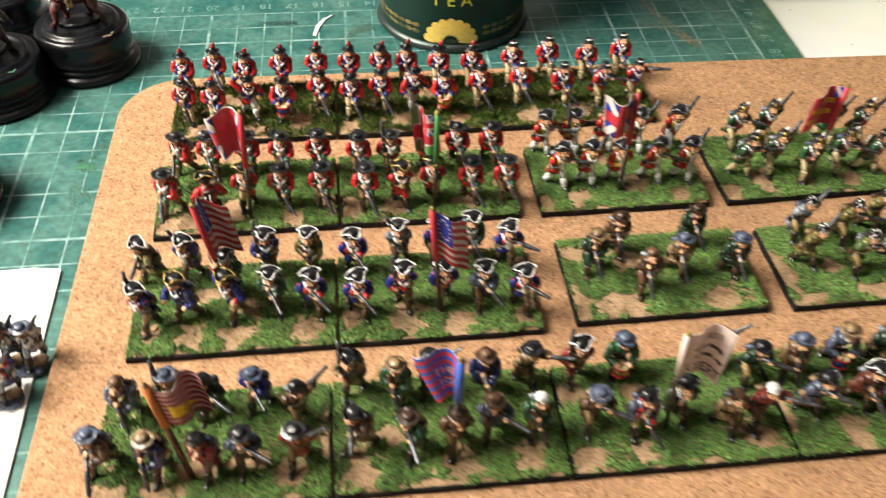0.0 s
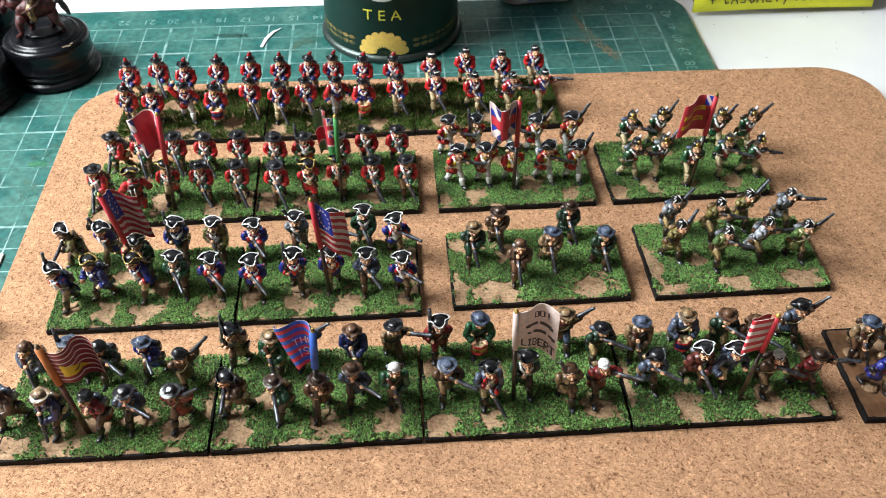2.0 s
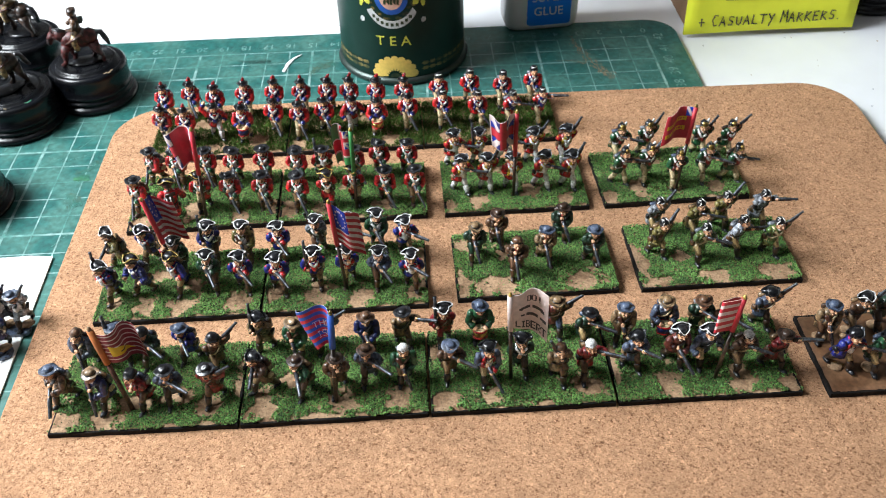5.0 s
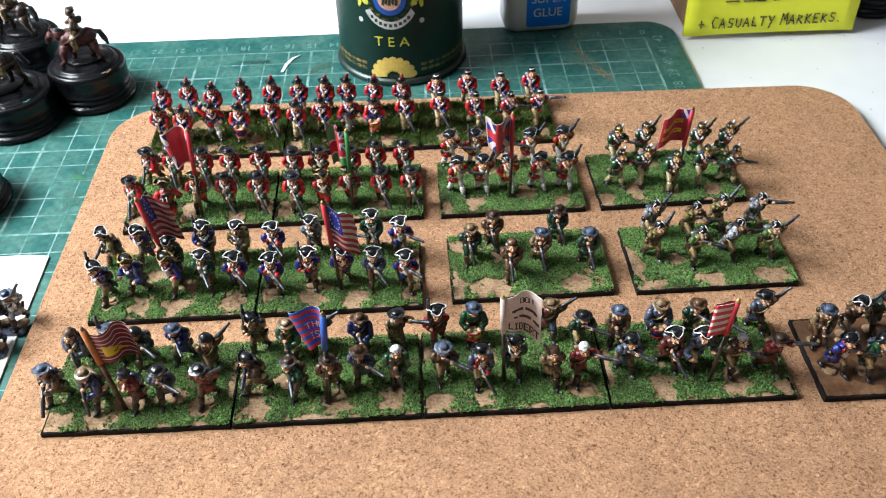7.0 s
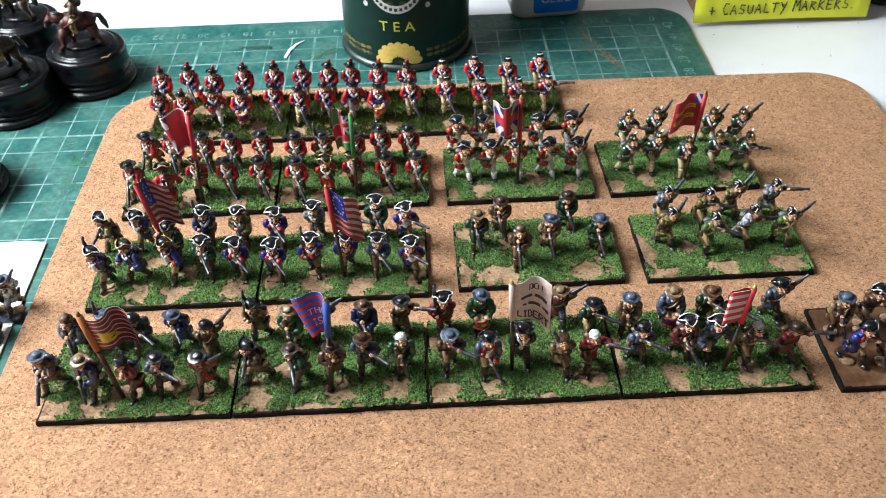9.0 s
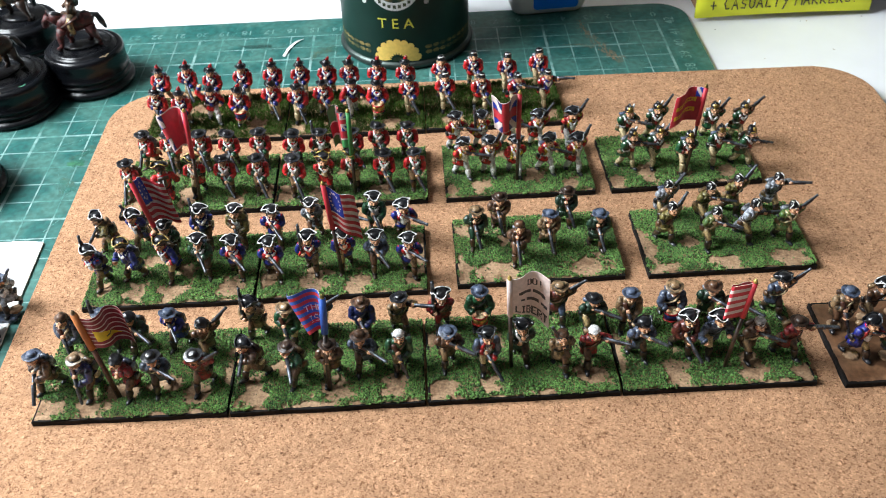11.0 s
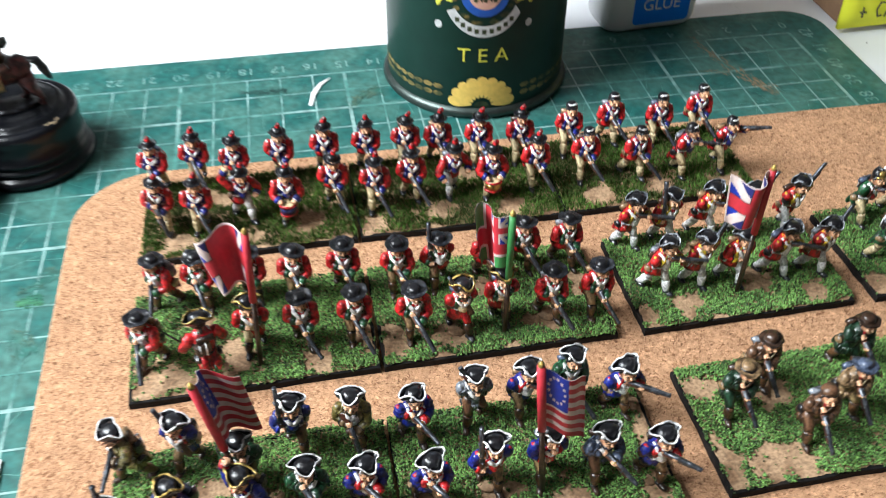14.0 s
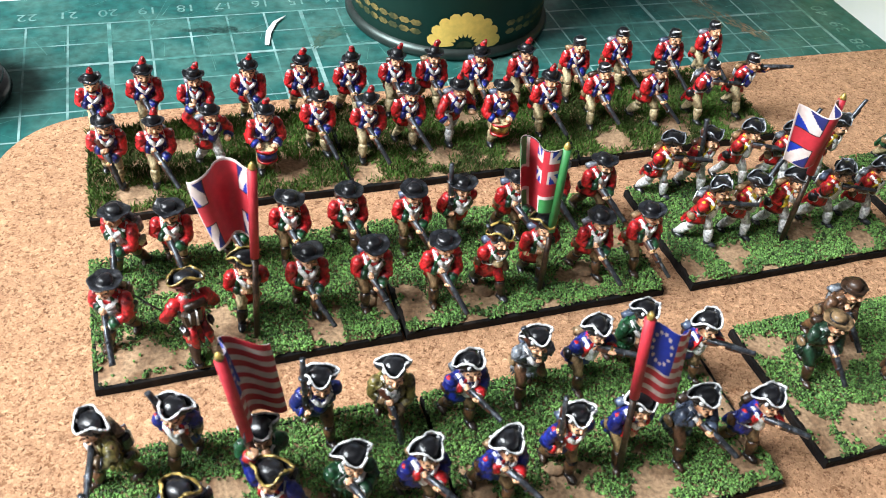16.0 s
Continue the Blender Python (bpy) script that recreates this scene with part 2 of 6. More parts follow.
class Geo:
    """Gathers rings, ovals and boxes of one mesh; units are chosen by scale."""

    def __init__(self, scale=MM):
        self.v, self.f, self.m, self.s, self.scale = [], [], [], [], scale
        self.slots = []
        self.turn = Matrix.Identity(4)

    def add(self, verts, faces, mat, smooth=True):
        n = len(self.v)
        if mat not in self.slots:
            self.slots.append(mat)
        k = self.slots.index(mat)
        self.v += [tuple((self.turn @ Vector(p)) * self.scale) for p in verts]
        for f in faces:
            self.f.append(tuple(n + i for i in f))
            self.m.append(k)
            self.s.append(smooth)

    def tube(self, pts, radii, mat, n=7, flat=1.0, side=None):
        pts = [Vector(p) for p in pts]
        if not isinstance(radii, (list, tuple)):
            radii = [radii] * len(pts)
        verts, faces = [], []
        for i, p in enumerate(pts):
            d = (pts[min(i + 1, len(pts) - 1)] - pts[max(i - 1, 0)]).normalized()
            ref = Vector(side) if side else (Vector((0, 1, 0)) if abs(d.y) < 0.8 else Vector((1, 0, 0)))
            a = d.cross(ref).normalized()
            b = d.cross(a).normalized()
            for k in range(n):
                t = 2 * math.pi * k / n
                verts.append(p + radii[i] * (math.cos(t) * a + flat * math.sin(t) * b))
        for i in range(len(pts) - 1):
            for k in range(n):
                faces.append((i * n + k, i * n + (k + 1) % n, (i + 1) * n + (k + 1) % n, (i + 1) * n + k))
        faces.append(tuple(range(n))[::-1])
        faces.append(tuple((len(pts) - 1) * n + k for k in range(n)))
        self.add(verts, faces, mat)

    def loft(self, rings, mat, n=10, fold=0.0):
        """Level rings: (x, y, z, rx, ry); fold: depth of upright creases."""
        verts, faces = [], []
        for x, y, z, rx, ry in rings:
            for k in range(n):
                t = 2 * math.pi * k / n
                c = 1 + fold * (1 if k % 2 else -1)
                verts.append((x + c * rx * math.cos(t), y + c * ry * math.sin(t), z))
        for i in range(len(rings) - 1):
            for k in range(n):
                faces.append((i * n + k, i * n + (k + 1) % n, (i + 1) * n + (k + 1) % n, (i + 1) * n + k))
        faces.append(tuple(range(n))[::-1])
        faces.append(tuple((len(rings) - 1) * n + k for k in range(n)))
        self.add(verts, faces, mat)

    def oval(self, c, r, mat, rot=None, nu=9, nv=6, lump=0.0):
        verts, faces = [], []
        turn = Euler([radians(a) for a in rot]).to_matrix() if rot else None
        for j in range(1, nv):
            ph = math.pi * j / nv
            for i in range(nu):
                th = 2 * math.pi * i / nu
                p = Vector((r[0] * math.sin(ph) * math.cos(th), r[1] * math.sin(ph) * math.sin(th), r[2] * math.cos(ph)))
                if lump:
                    p *= 1 + lump * noise.noise(p * 1.7 + Vector(c) * 3.1)
                verts.append(p)
        top, bot = len(verts), len(verts) + 1
        verts += [Vector((0, 0, r[2])), Vector((0, 0, -r[2]))]
        if turn:
            verts = [turn @ p for p in verts]
        verts = [p + Vector(c) for p in verts]
        for j in range(nv - 2):
            for i in range(nu):
                faces.append((j * nu + i, (j + 1) * nu + i, (j + 1) * nu + (i + 1) % nu, j * nu + (i + 1) % nu))
        for i in range(nu):
            faces.append((top, i, (i + 1) % nu))
            faces.append((bot, (nv - 2) * nu + (i + 1) % nu, (nv - 2) * nu + i))
        self.add(verts, faces, mat)

    def box(self, c, s, mat, rot=None, bevel=0.15):
        """A box with chamfered upright edges and rims."""
        hx, hy, hz = s[0] / 2, s[1] / 2, s[2] / 2
        b = min(bevel, hx * 0.5, hy * 0.5, hz * 0.5)
        turn = Euler([radians(a) for a in rot]).to_matrix() if rot else Matrix.Identity(3)
        verts, faces = [], []
        for z, g in ((-hz, b), (-hz + b, 0), (hz - b, 0), (hz, b)):
            x, y = hx - g, hy - g
            for p in ((x, y - b), (x - b, y), (b - x, y), (-x, y - b), (-x, b - y), (b - x, -y), (x - b, -y), (x, b - y)):
                verts.append(Vector(c) + turn @ Vector((*p, z)))
        for i in range(3):
            for k in range(8):
                faces.append((i * 8 + k, i * 8 + (k + 1) % 8, i * 8 + 8 + (k + 1) % 8, i * 8 + 8 + k))
        faces += [tuple(range(8))[::-1], tuple(24 + k for k in range(8))]
        self.add(verts, faces, mat, False)

    def mesh(self, name):
        me = bpy.data.meshes.new(name)
        me.from_pydata(self.v, [], self.f)
        for s in self.slots:
            me.materials.append(MATERIALS[s])
        me.polygons.foreach_set("material_index", self.m)
        me.polygons.foreach_set("use_smooth", self.s)
        me.update()
        return me


def thing(name, geo, label, category, group="", kind="", at=None):
    ob = new(name, geo.mesh(name))
    if at is not None:
        ob.matrix_world = at
    return tagged(ob, label, category, group, kind)


def holder(name, label, category, group="", kind="", at=None):
    ob = new(name)
    ob.empty_display_size = 0.005
    if at is not None:
        ob.matrix_world = at
    return tagged(ob, label, category, group, kind)


def part(name, geo, parent, label="", kind=""):
    ob = new(name, geo.mesh(name))
    ob.parent = parent
    return tagged(ob, label, kind=kind)


def rounded(w0, w1, d0, d1, r, n=8):
    """The outline of a rectangle with round corners."""
    out = []
    for cx, cy, a in ((w1 - r, d1 - r, 0), (w0 + r, d1 - r, 90), (w0 + r, d0 + r, 180), (w1 - r, d0 + r, 270)):
        for k in range(n + 1):
            t = radians(a + 90 * k / n)
            out.append((cx + r * math.cos(t), cy + r * math.sin(t)))
    return out


def slab(geo, outline, z0, z1, mat, side=None, bevel=0.0):
    """A flat plate on an outline, its top rim bevelled."""
    n = len(outline)
    cx, cy = sum(p[0] for p in outline) / n, sum(p[1] for p in outline) / n
    rings = [(z0, 0.0), (z1 - bevel, 0.0), (z1, bevel)] if bevel else [(z0, 0.0), (z1, 0.0)]
    verts = []
    for z, g in rings:
        for x, y in outline:
            d = math.hypot(x - cx, y - cy)
            verts.append((x - (x - cx) / d * g, y - (y - cy) / d * g, z))
    faces = []
    for i in range(len(rings) - 1):
        for k in range(n):
            faces.append((i * n + k, i * n + (k + 1) % n, (i + 1) * n + (k + 1) % n, (i + 1) * n + k))
    last = (len(rings) - 1) * n
    geo.add(verts, faces + [tuple(range(n))[::-1]], side or mat, False)
    geo.add([verts[last + k] for k in range(n)], [tuple(range(n))], mat, False)


def letters(text, size, align="CENTER"):
    """The outline mesh of a word in the built-in font, centred, in the plane of x and y."""
    cu = bpy.data.curves.new("word", "FONT")
    cu.body, cu.size, cu.align_x, cu.align_y, cu.resolution_u = text, size, align, "CENTER", 3
    ob = bpy.data.objects.new("word", cu)
    me = bpy.data.meshes.new_from_object(ob)
    verts = [tuple(v.co) for v in me.vertices]
    faces = [tuple(p.vertices) for p in me.polygons]
    bpy.data.objects.remove(ob)
    bpy.data.curves.remove(cu)
    bpy.data.meshes.remove(me)
    return verts, faces


# ---- the room round the table ----
def plate(name, x0, x1, y0, y1, z0, z1, mat, label, category):
    g = Geo(1.0)
    g.box(((x0 + x1) / 2, (y0 + y1) / 2, (z0 + z1) / 2), (x1 - x0, y1 - y0, z1 - z0), mat, bevel=0.003)
    return thing(name, g, label, category, kind="structure")


plate("floor", -0.8, 2.4, -2.2, 1.3, -0.80, -0.75, "boards", "plain wooden floor under the table", "floor")
plate("ceiling", -0.8, 2.4, -2.2, 1.3, 1.70, 1.75, "plaster", "plain white ceiling", "ceiling")
plate("wall_north", -0.8, 2.4, 1.2, 1.3, -0.75, 1.70, "plaster", "plain white wall behind the table", "wall")
plate("wall_south", -0.8, 2.4, -2.2, -2.1, -0.75, 1.70, "plaster", "plain white wall", "wall")
plate("wall_east", 2.3, 2.4, -2.1, 1.2, -0.75, 1.70, "plaster", "plain white wall", "wall")
# unseen wall; its opening is added to hold the key lamp
west = Geo(1.0)
for y0, y1, z0, z1 in ((-2.1, -0.02, -0.75, 1.7), (0.64, 1.2, -0.75, 1.7), (-0.02, 0.64, -0.75, 0.30), (-0.02, 0.64, 0.80, 1.7)):
    west.box((-0.67, (y0 + y1) / 2, (z0 + z1) / 2), (0.1, y1 - y0, z1 - z0), "plaster", bevel=0.001)
thing("wall_west", west, "plain white wall out of view, with an opening added for the key lamp", "wall", kind="structure")

top = Geo(1.0)
slab(top, rounded(-0.53, 0.75, -0.25, 0.72, 0.01), -0.030, -0.002, "white_top", bevel=0.002)
table = holder("table", "white laminate work table", "table")
part("tabletop", top, table)
for x in (-0.48, 0.68):
    for y in (-0.18, 0.65):
        leg = Geo(1.0)
        leg.box((x, y, -0.39), (0.045, 0.045, 0.72), "white_top", bevel=0.004)
        part("leg", leg, table)

# ---- cutting mat ----
mat_ob = holder("cutting_mat", "worn green cutting mat with a white centimetre grid", "cutting mat")
g = Geo(1.0)
slab(g, rounded(-0.296, 0.0150, -0.0150, 0.4358, 0.013), -0.0019, 0.0, "mat_green", bevel=0.0004)
part("sheet", g, mat_ob)
g = Geo(1.0)
for i in range(0, 29):
    w = 0.00052 if i % 5 == 0 else 0.00026
    g.add([(-i / 100 - w, 0, 6e-5), (-i / 100 + w, 0, 6e-5), (-i / 100 + w, 0.42, 6e-5), (-i / 100 - w, 0.42, 6e-5)], [(0, 1, 2, 3)], "mat_line", False)
for j in range(0, 43):
    w = 0.00050 if j % 5 == 0 else 0.00026
    g.add([(-0.28, j / 100 - w, 9e-5), (0, j / 100 - w, 9e-5), (0, j / 100 + w, 9e-5), (-0.28, j / 100 + w, 9e-5)], [(0, 1, 2, 3)], "mat_line", False)
part("printed_grid", g, mat_ob, "white printed grid lines", "stuff")
for i in range(0, 29):
    g = Geo(1.0)
    v, f = letters(str(i), 0.0052)
    g.turn = pose(-i / 100, 0.4255, 7e-5, 0, 0, 180)
    g.add(v, f, "mat_digit", False)
    part("number", g, mat_ob)
for j in range(30, 43):
    g = Geo(1.0)
    v, f = letters(str(j), 0.0062)
    g.turn = pose(0.0060, j / 100 - 0.001, 7e-5, 0, 0, 90)
    g.add(v, f, "mat_digit", False)
    part("number", g, mat_ob)


def smear(name, pts, width, mat, z, label):
    """A dried trail of paint, thin and uneven."""
    g = Geo(1.0)
    rnd = random.Random(int(abs(pts[0][0]) * 1e5))
    for k in range(170):
        t = rnd.random() ** 0.8 * (len(pts) - 1)
        i = min(int(t), len(pts) - 2)
        d = (Vector((*pts[i + 1], 0)) - Vector((*pts[i], 0))).normalized()
        p = Vector((*pts[i], z + k * 2e-7)).lerp(Vector((*pts[i + 1], z + k * 2e-7)), t - i)
        p += Vector((-d.y, d.x, 0)) * rnd.gauss(0, 0.5) * width * (0.5 + 0.5 * t / (len(pts) - 1))
        l, w = rnd.uniform(0.15, 0.5) * width, rnd.uniform(0.03, 0.09) * width
        q = Vector((-d.y, d.x, 0)) * w
        d = d * l + q * rnd.uniform(-2, 2)
        g.add([p - d, p + q, p + d, p - q], [(0, 1, 2, 3)], mat, False)
    part(name, g, mat_ob, label)


smear("paint_streak", [(-0.034, 0.424), (-0.031, 0.408), (-0.026, 0.394), (-0.0205, 0.3855)], 0.0034, "streak", 1.5e-4, "dried ochre paint streak")
smear("paint_streak", [(-0.045, 0.402), (-0.036, 0.401), (-0.030, 0.399)], 0.0012, "streak", 1.3e-4, "dried ochre paint streak")
smear("paint_smudge", [(-0.182, 0.4135), (-0.176, 0.413), (-0.168, 0.412)], 0.0022, "smudge", 1.3e-4, "dark paint smudge")
smear("paint_smudge", [(-0.029, 0.410), (-0.023, 0.411), (-0.018, 0.4125)], 0.0014, "smudge", 1.2e-4, "dark paint smudge")

rnd = random.Random(11)
g = Geo(1.0)
for k in range(420):
    x, y, a, l = rnd.uniform(-0.285, 0.005), rnd.uniform(0.24, 0.43), rnd.uniform(-0.6, 0.6) + rnd.choice((0, 1.4)), rnd.uniform(0.002, 0.024)
    dx, dy, w = l * math.cos(a), l * math.sin(a), rnd.uniform(0.00004, 0.00011)
    g.add([(x - dy / l * w, y + dx / l * w, 1.05e-4), (x + dy / l * w, y - dx / l * w, 1.05e-4), (x + dx, y + dy, 1.05e-4)], [(0, 1, 2)], "scratch", False)
part("knife_scratch", g, mat_ob, "fine pale knife scratches", "stuff")
smear("paint_streak", [(-0.2335, 0.3315), (-0.2310, 0.3318), (-0.2285, 0.3325)], 0.0022, "stain_green", 1.4e-4, "dried green paint spot")
smear("paint_streak", [(-0.2330, 0.3225), (-0.2305, 0.3200), (-0.2285, 0.3150)], 0.0026, "stain_rust", 1.3e-4, "faint rust-coloured stain")
smear("paint_streak", [(-0.2340, 0.3350), (-0.2300, 0.3365), (-0.2260, 0.3420)], 0.0022, "stain_rust", 1.2e-4, "faint rust-coloured stain")
smear("paint_streak", [(-0.1500, 0.4000), (-0.1460, 0.4060), (-0.1400, 0.4080)], 0.0028, "stain_rust", 1.3e-4, "faint rust-coloured stain")

# ---- cork board ----
g = Geo(1.0)
slab(g, [(x, y - (x + 0.2240) * 0.012) for x, y in rounded(-0.2240, 0.0690, 0.150, 0.3736, 0.020, 12)], 0.0002, 0.0033, "cork", bevel=0.0007)
thing("cork_board", g, "thin brown cork placemat with rounded corners lying on the cutting mat", "cork board")

# ---- unit bases ----
TOP = 5.25  # height of a base's top, mm
BOARD = 3.3


def unit_base(x0, x1, ya, yb, depth, ground, label, seed, bald):
    """A thin black-edged base plate with an earth top and patches of flock."""
    rnd = random.Random(seed)
    spots = [tuple(float(c) for c in spot.split(",")) for spot in bald.split()]
    lean = math.degrees(math.atan2(yb - ya, x1 - x0))
    w = x1 - x0
    ob = holder("unit_base", label, "miniature base", "unit bases", at=pose(x0 * MM, ya * MM, BOARD * MM, 0, 0, lean))
    g = Geo()
    corners = [(0.1, 0.1), (w - 0.1, 0.1), (w - 0.1, depth - 0.1), (0.1, depth - 0.1)]
    rim = []
    for (ax, ay), (bx, by) in zip(corners, corners[1:] + corners[:1]):
        for k in range(10):
            t = k / 10
            j = 0.17 if k else 0.05
            rim.append((ax + (bx - ax) * t + rnd.uniform(-j, j), ay + (by - ay) * t + rnd.uniform(-j, j)))
    slab(g, rim, 0.0, 1.65, "edge_black", bevel=0.15)
    part("plate", g, ob, "black painted edge")
    # earth: a low uneven sheet over the plate
    g = Geo()
    nx, ny = 44, 26
    verts, faces = [], []
    for j in range(ny + 1):
        for i in range(nx + 1):
            x, y = 0.25 + (w - 0.5) * i / nx, 0.25 + (depth - 0.5) * j / ny
            edge = min(i, j, nx - i, ny - j)
            z = 1.72 + 0.22 * noise.noise((x * 0.35, y * 0.35, seed)) + 0.16 * noise.noise((x * 1.3, y * 1.3, seed + 5))
            verts.append((x, y, 1.5 if edge == 0 else max(z + 0.15, 1.66)))
    for j in range(ny):
        for i in range(nx):
            a = j * (nx + 1) + i
            faces.append((a, a + 1, a + nx + 2, a + nx + 1))
    g.add(verts, faces, "bare_brown" if ground == "bare" else "earth")
    part("groundwork", g, ob, "textured brown earth")
    if ground == "bare":
        return ob
    g = Geo()
    blades = ground == "static"
    made, tries = 0, 0
    want = 16500 if blades else 17500
    while made < want and tries < want * 4:
        tries += 1
        x, y = rnd.uniform(0.15, w - 0.15), rnd.uniform(0.1, depth - 0.15)
        ragged = 0.75 * noise.noise((x * 0.33, y * 0.33, seed * 2.3)) + 0.40 * noise.noise((x * 1.1, y * 1.1, seed * 1.3))
        cover = min([1.0] + [math.hypot((x - u) / ru, (y - w1) / rv) - 1.0 for u, w1, ru, rv in spots]) + ragged
        cover = min(cover, 0.55 * (y + 0.3 * ragged) - 0.3 + 1.2 * noise.noise((x * 0.2, 3.1, seed)))
        if cover < rnd.uniform(-0.16, 0.12) and rnd.random() > 0.012:
            continue
        made += 1
        z = 1.95 + 0.22 * noise.noise((x * 0.35, y * 0.35, seed))
        if blades:
            a, h, lx, ly = rnd.uniform(0, 6.3), rnd.uniform(0.7, 1.6), rnd.uniform(-0.8, 0.8), rnd.uniform(-0.8, 0.8)
            dx, dy = 0.10 * math.cos(a), 0.10 * math.sin(a)
            g.add([(x - dx, y - dy, z - 0.2), (x + dx, y + dy, z - 0.2), (x + lx * 0.5 + dx * 0.8, y + ly * 0.5 + dy * 0.8, z + h * 0.6), (x + lx, y + ly, z + h * 0.8)],
                  [(0, 1, 2), (0, 2, 3)], "static_grass", False)
        else:
            r, h = rnd.choice((0.17, 0.22, 0.28, 0.34)) * rnd.uniform(0.8, 1.15), rnd.uniform(0.0, 0.42) + min(0.5, max(0.0, cover)) * 0.6
            spin = Euler((rnd.uniform(0, 6.3), rnd.uniform(0, 6.3), rnd.uniform(0, 6.3))).to_matrix()
            o = Vector((x, y, z + h))
            g.add([o + spin @ (Vector(c) * r * rnd.uniform(0.7, 1.25)) for c in ((1, 0, 0), (0, 1, 0), (-1, 0, 0), (0, -1, 0), (0, 0, 0.9), (0, 0, -0.9))],
                  [(0, 1, 4), (1, 2, 4), (2, 3, 4), (3, 0, 4), (1, 0, 5), (2, 1, 5), (3, 2, 5), (0, 3, 5)], "turf", False)
    part("static_grass" if blades else "flock", g, ob, "short olive static grass" if blades else "clumped bright green foam flock", "stuff")
    return ob


FLOCK = "thin black-edged figure base with bright green flock and bare earth"
STATIC = "thin black-edged figure base with short dark green static grass"
BASES = (
    (-208.2, -157.2, 209.8, 209.6, "flock", "3,4,5,4 15,4,4,3 42,7,4,3.5 21,9,6,2.5 34,11,5,3 50,16,1.5,6"),
    (-156.6, -105.6, 209.6, 210.0, "flock", "5.5,6,3.5,6 27,5,5,4 43,6,3.5,5 13,14,3,3 22,1,6,1.5"),
    (-105.0, -54.6, 209.9, 210.2, "flock", "4,4,4,4 16,5,3,3.5 44,6,3.5,4 3,22,4,3 18,20,3,3 30,1,5,1.2"),
    (-54.0, -3.0, 210.2, 210.4, "flock", "1,14,1.5,6 15,5,3.5,5.5 35,5,4,6 49,3,4,3 50,18,2,6"),
    (4.0, 55.0, 209.2, 209.4, "bare", ""),
    (-206.0, -155.4, 250.8, 251.0, "flock", "5,7,3,3 15,6,3.5,5 26,5,5,4 43,6,3.5,4.5 18,20,4,3 29,14,3,3"),
    (-154.8, -104.0, 251.0, 251.4, "flock", "3,10,3,5 17,7,4,6 30,5,3.5,5 46,5,2.5,2.5 49,17,2.5,9"),
    (-95.2, -45.0, 253.0, 253.8, "flock", "2,4,2.5,8 12,4,7,4.5 40,5,6,4.5 4,24,5,3 18,20,4,4"),
    (-38.2, 12.4, 253.4, 254.2, "flock", "1.5,12,2.5,8 6,2,6,2 24,3,5,3.5 43,4,5,4 15,13,3,3"),
    (-205.0, -154.2, 293.2, 294.0, "flock", "7,4,7,6 22,8,4,5 38,5,3,4 48,9,4,4 14,20,4,3"),
    (-153.6, -102.8, 294.0, 294.5, "flock", "3,7,3.5,5 15,6,4,4 36,7,4,3 24,19,4,3 47,16,3,4"),
    (-97.0, -47.2, 294.3, 295.0, "flock", "12,6,3.5,3.5 30,10,4,4 2,4,3,3 42,5,3,3 22,22,4,3"),
    (-42.0, 8.8, 295.0, 296.6, "flock", "14,8,3.5,5 27,5,3.5,3 40,7,3,4 3,4,3,3 20,22,4,3"),
    (-205.2, -154.4, 335.0, 335.2, "static", "8,5,4,4 24,5,4,3 40,8,4,4 18,20,4,3"),
    (-153.8, -103.0, 335.2, 335.4, "static", "4,4,4,3 20,7,5,3.5 38,5,4,4 30,20,4,3"),
    (-102.4, -51.6, 335.6, 336.5, "static", "10,5,4,4 27,7,4,4 44,5,4,3"))
for k, (x0, x1, ya, yb, kind, bald) in enumerate(BASES):
    unit_base(x0, x1, ya, yb, 29.8, kind, {"flock": FLOCK, "static": STATIC, "bare": "thin figure base painted plain glossy brown, not yet flocked"}[kind], k + 3, bald)

# ---- figurines ----
def musket(g, butt, muzzle, bayonet=False):
    a, b = Vector(butt), Vector(muzzle)
    d = (b - a).normalized()
    up = Vector((0, 0, 1)) - d * d.z
    up = up.normalized() if up.length > 0.2 else Vector((0, -1, 0))
    at = lambda t, u=0.0: a.lerp(b, t) + up * u
    g.tube([at(0, -0.40), at(0.03, -0.40), at(0.10, -0.30), at(0.20, -0.08), at(0.30, 0)], [0.40, 0.66, 0.60, 0.46, 0.44], "stock", 8, 0.75)
    g.tube([at(0.28), at(0.55), at(0.80), at(0.83)], [0.50, 0.46, 0.42, 0.2], "stock", 8)
    g.tube([at(0.29, 0.28), at(0.6, 0.27), at(0.97, 0.24), at(1.0, 0.24)], [0.42, 0.40, 0.36, 0.38], "steel", 8)
    g.box(at(0.32, 0.25), (0.62, 0.6, 0.5), "steel", bevel=0.1)
    g.tube([at(0.30, 0.5), at(0.32, 0.95)], [0.18, 0.12], "steel", 5)
    for t in (0.46, 0.66):
        g.tube([at(t, 0.1), at(t + 0.025, 0.1)], 0.55, "brass" if t < 0.6 else "steel", 8)
    if bayonet:
        g.tube([at(0.99, 0.3), at(1.28, 0.3)], [0.16, 0.05], "steel", 5)


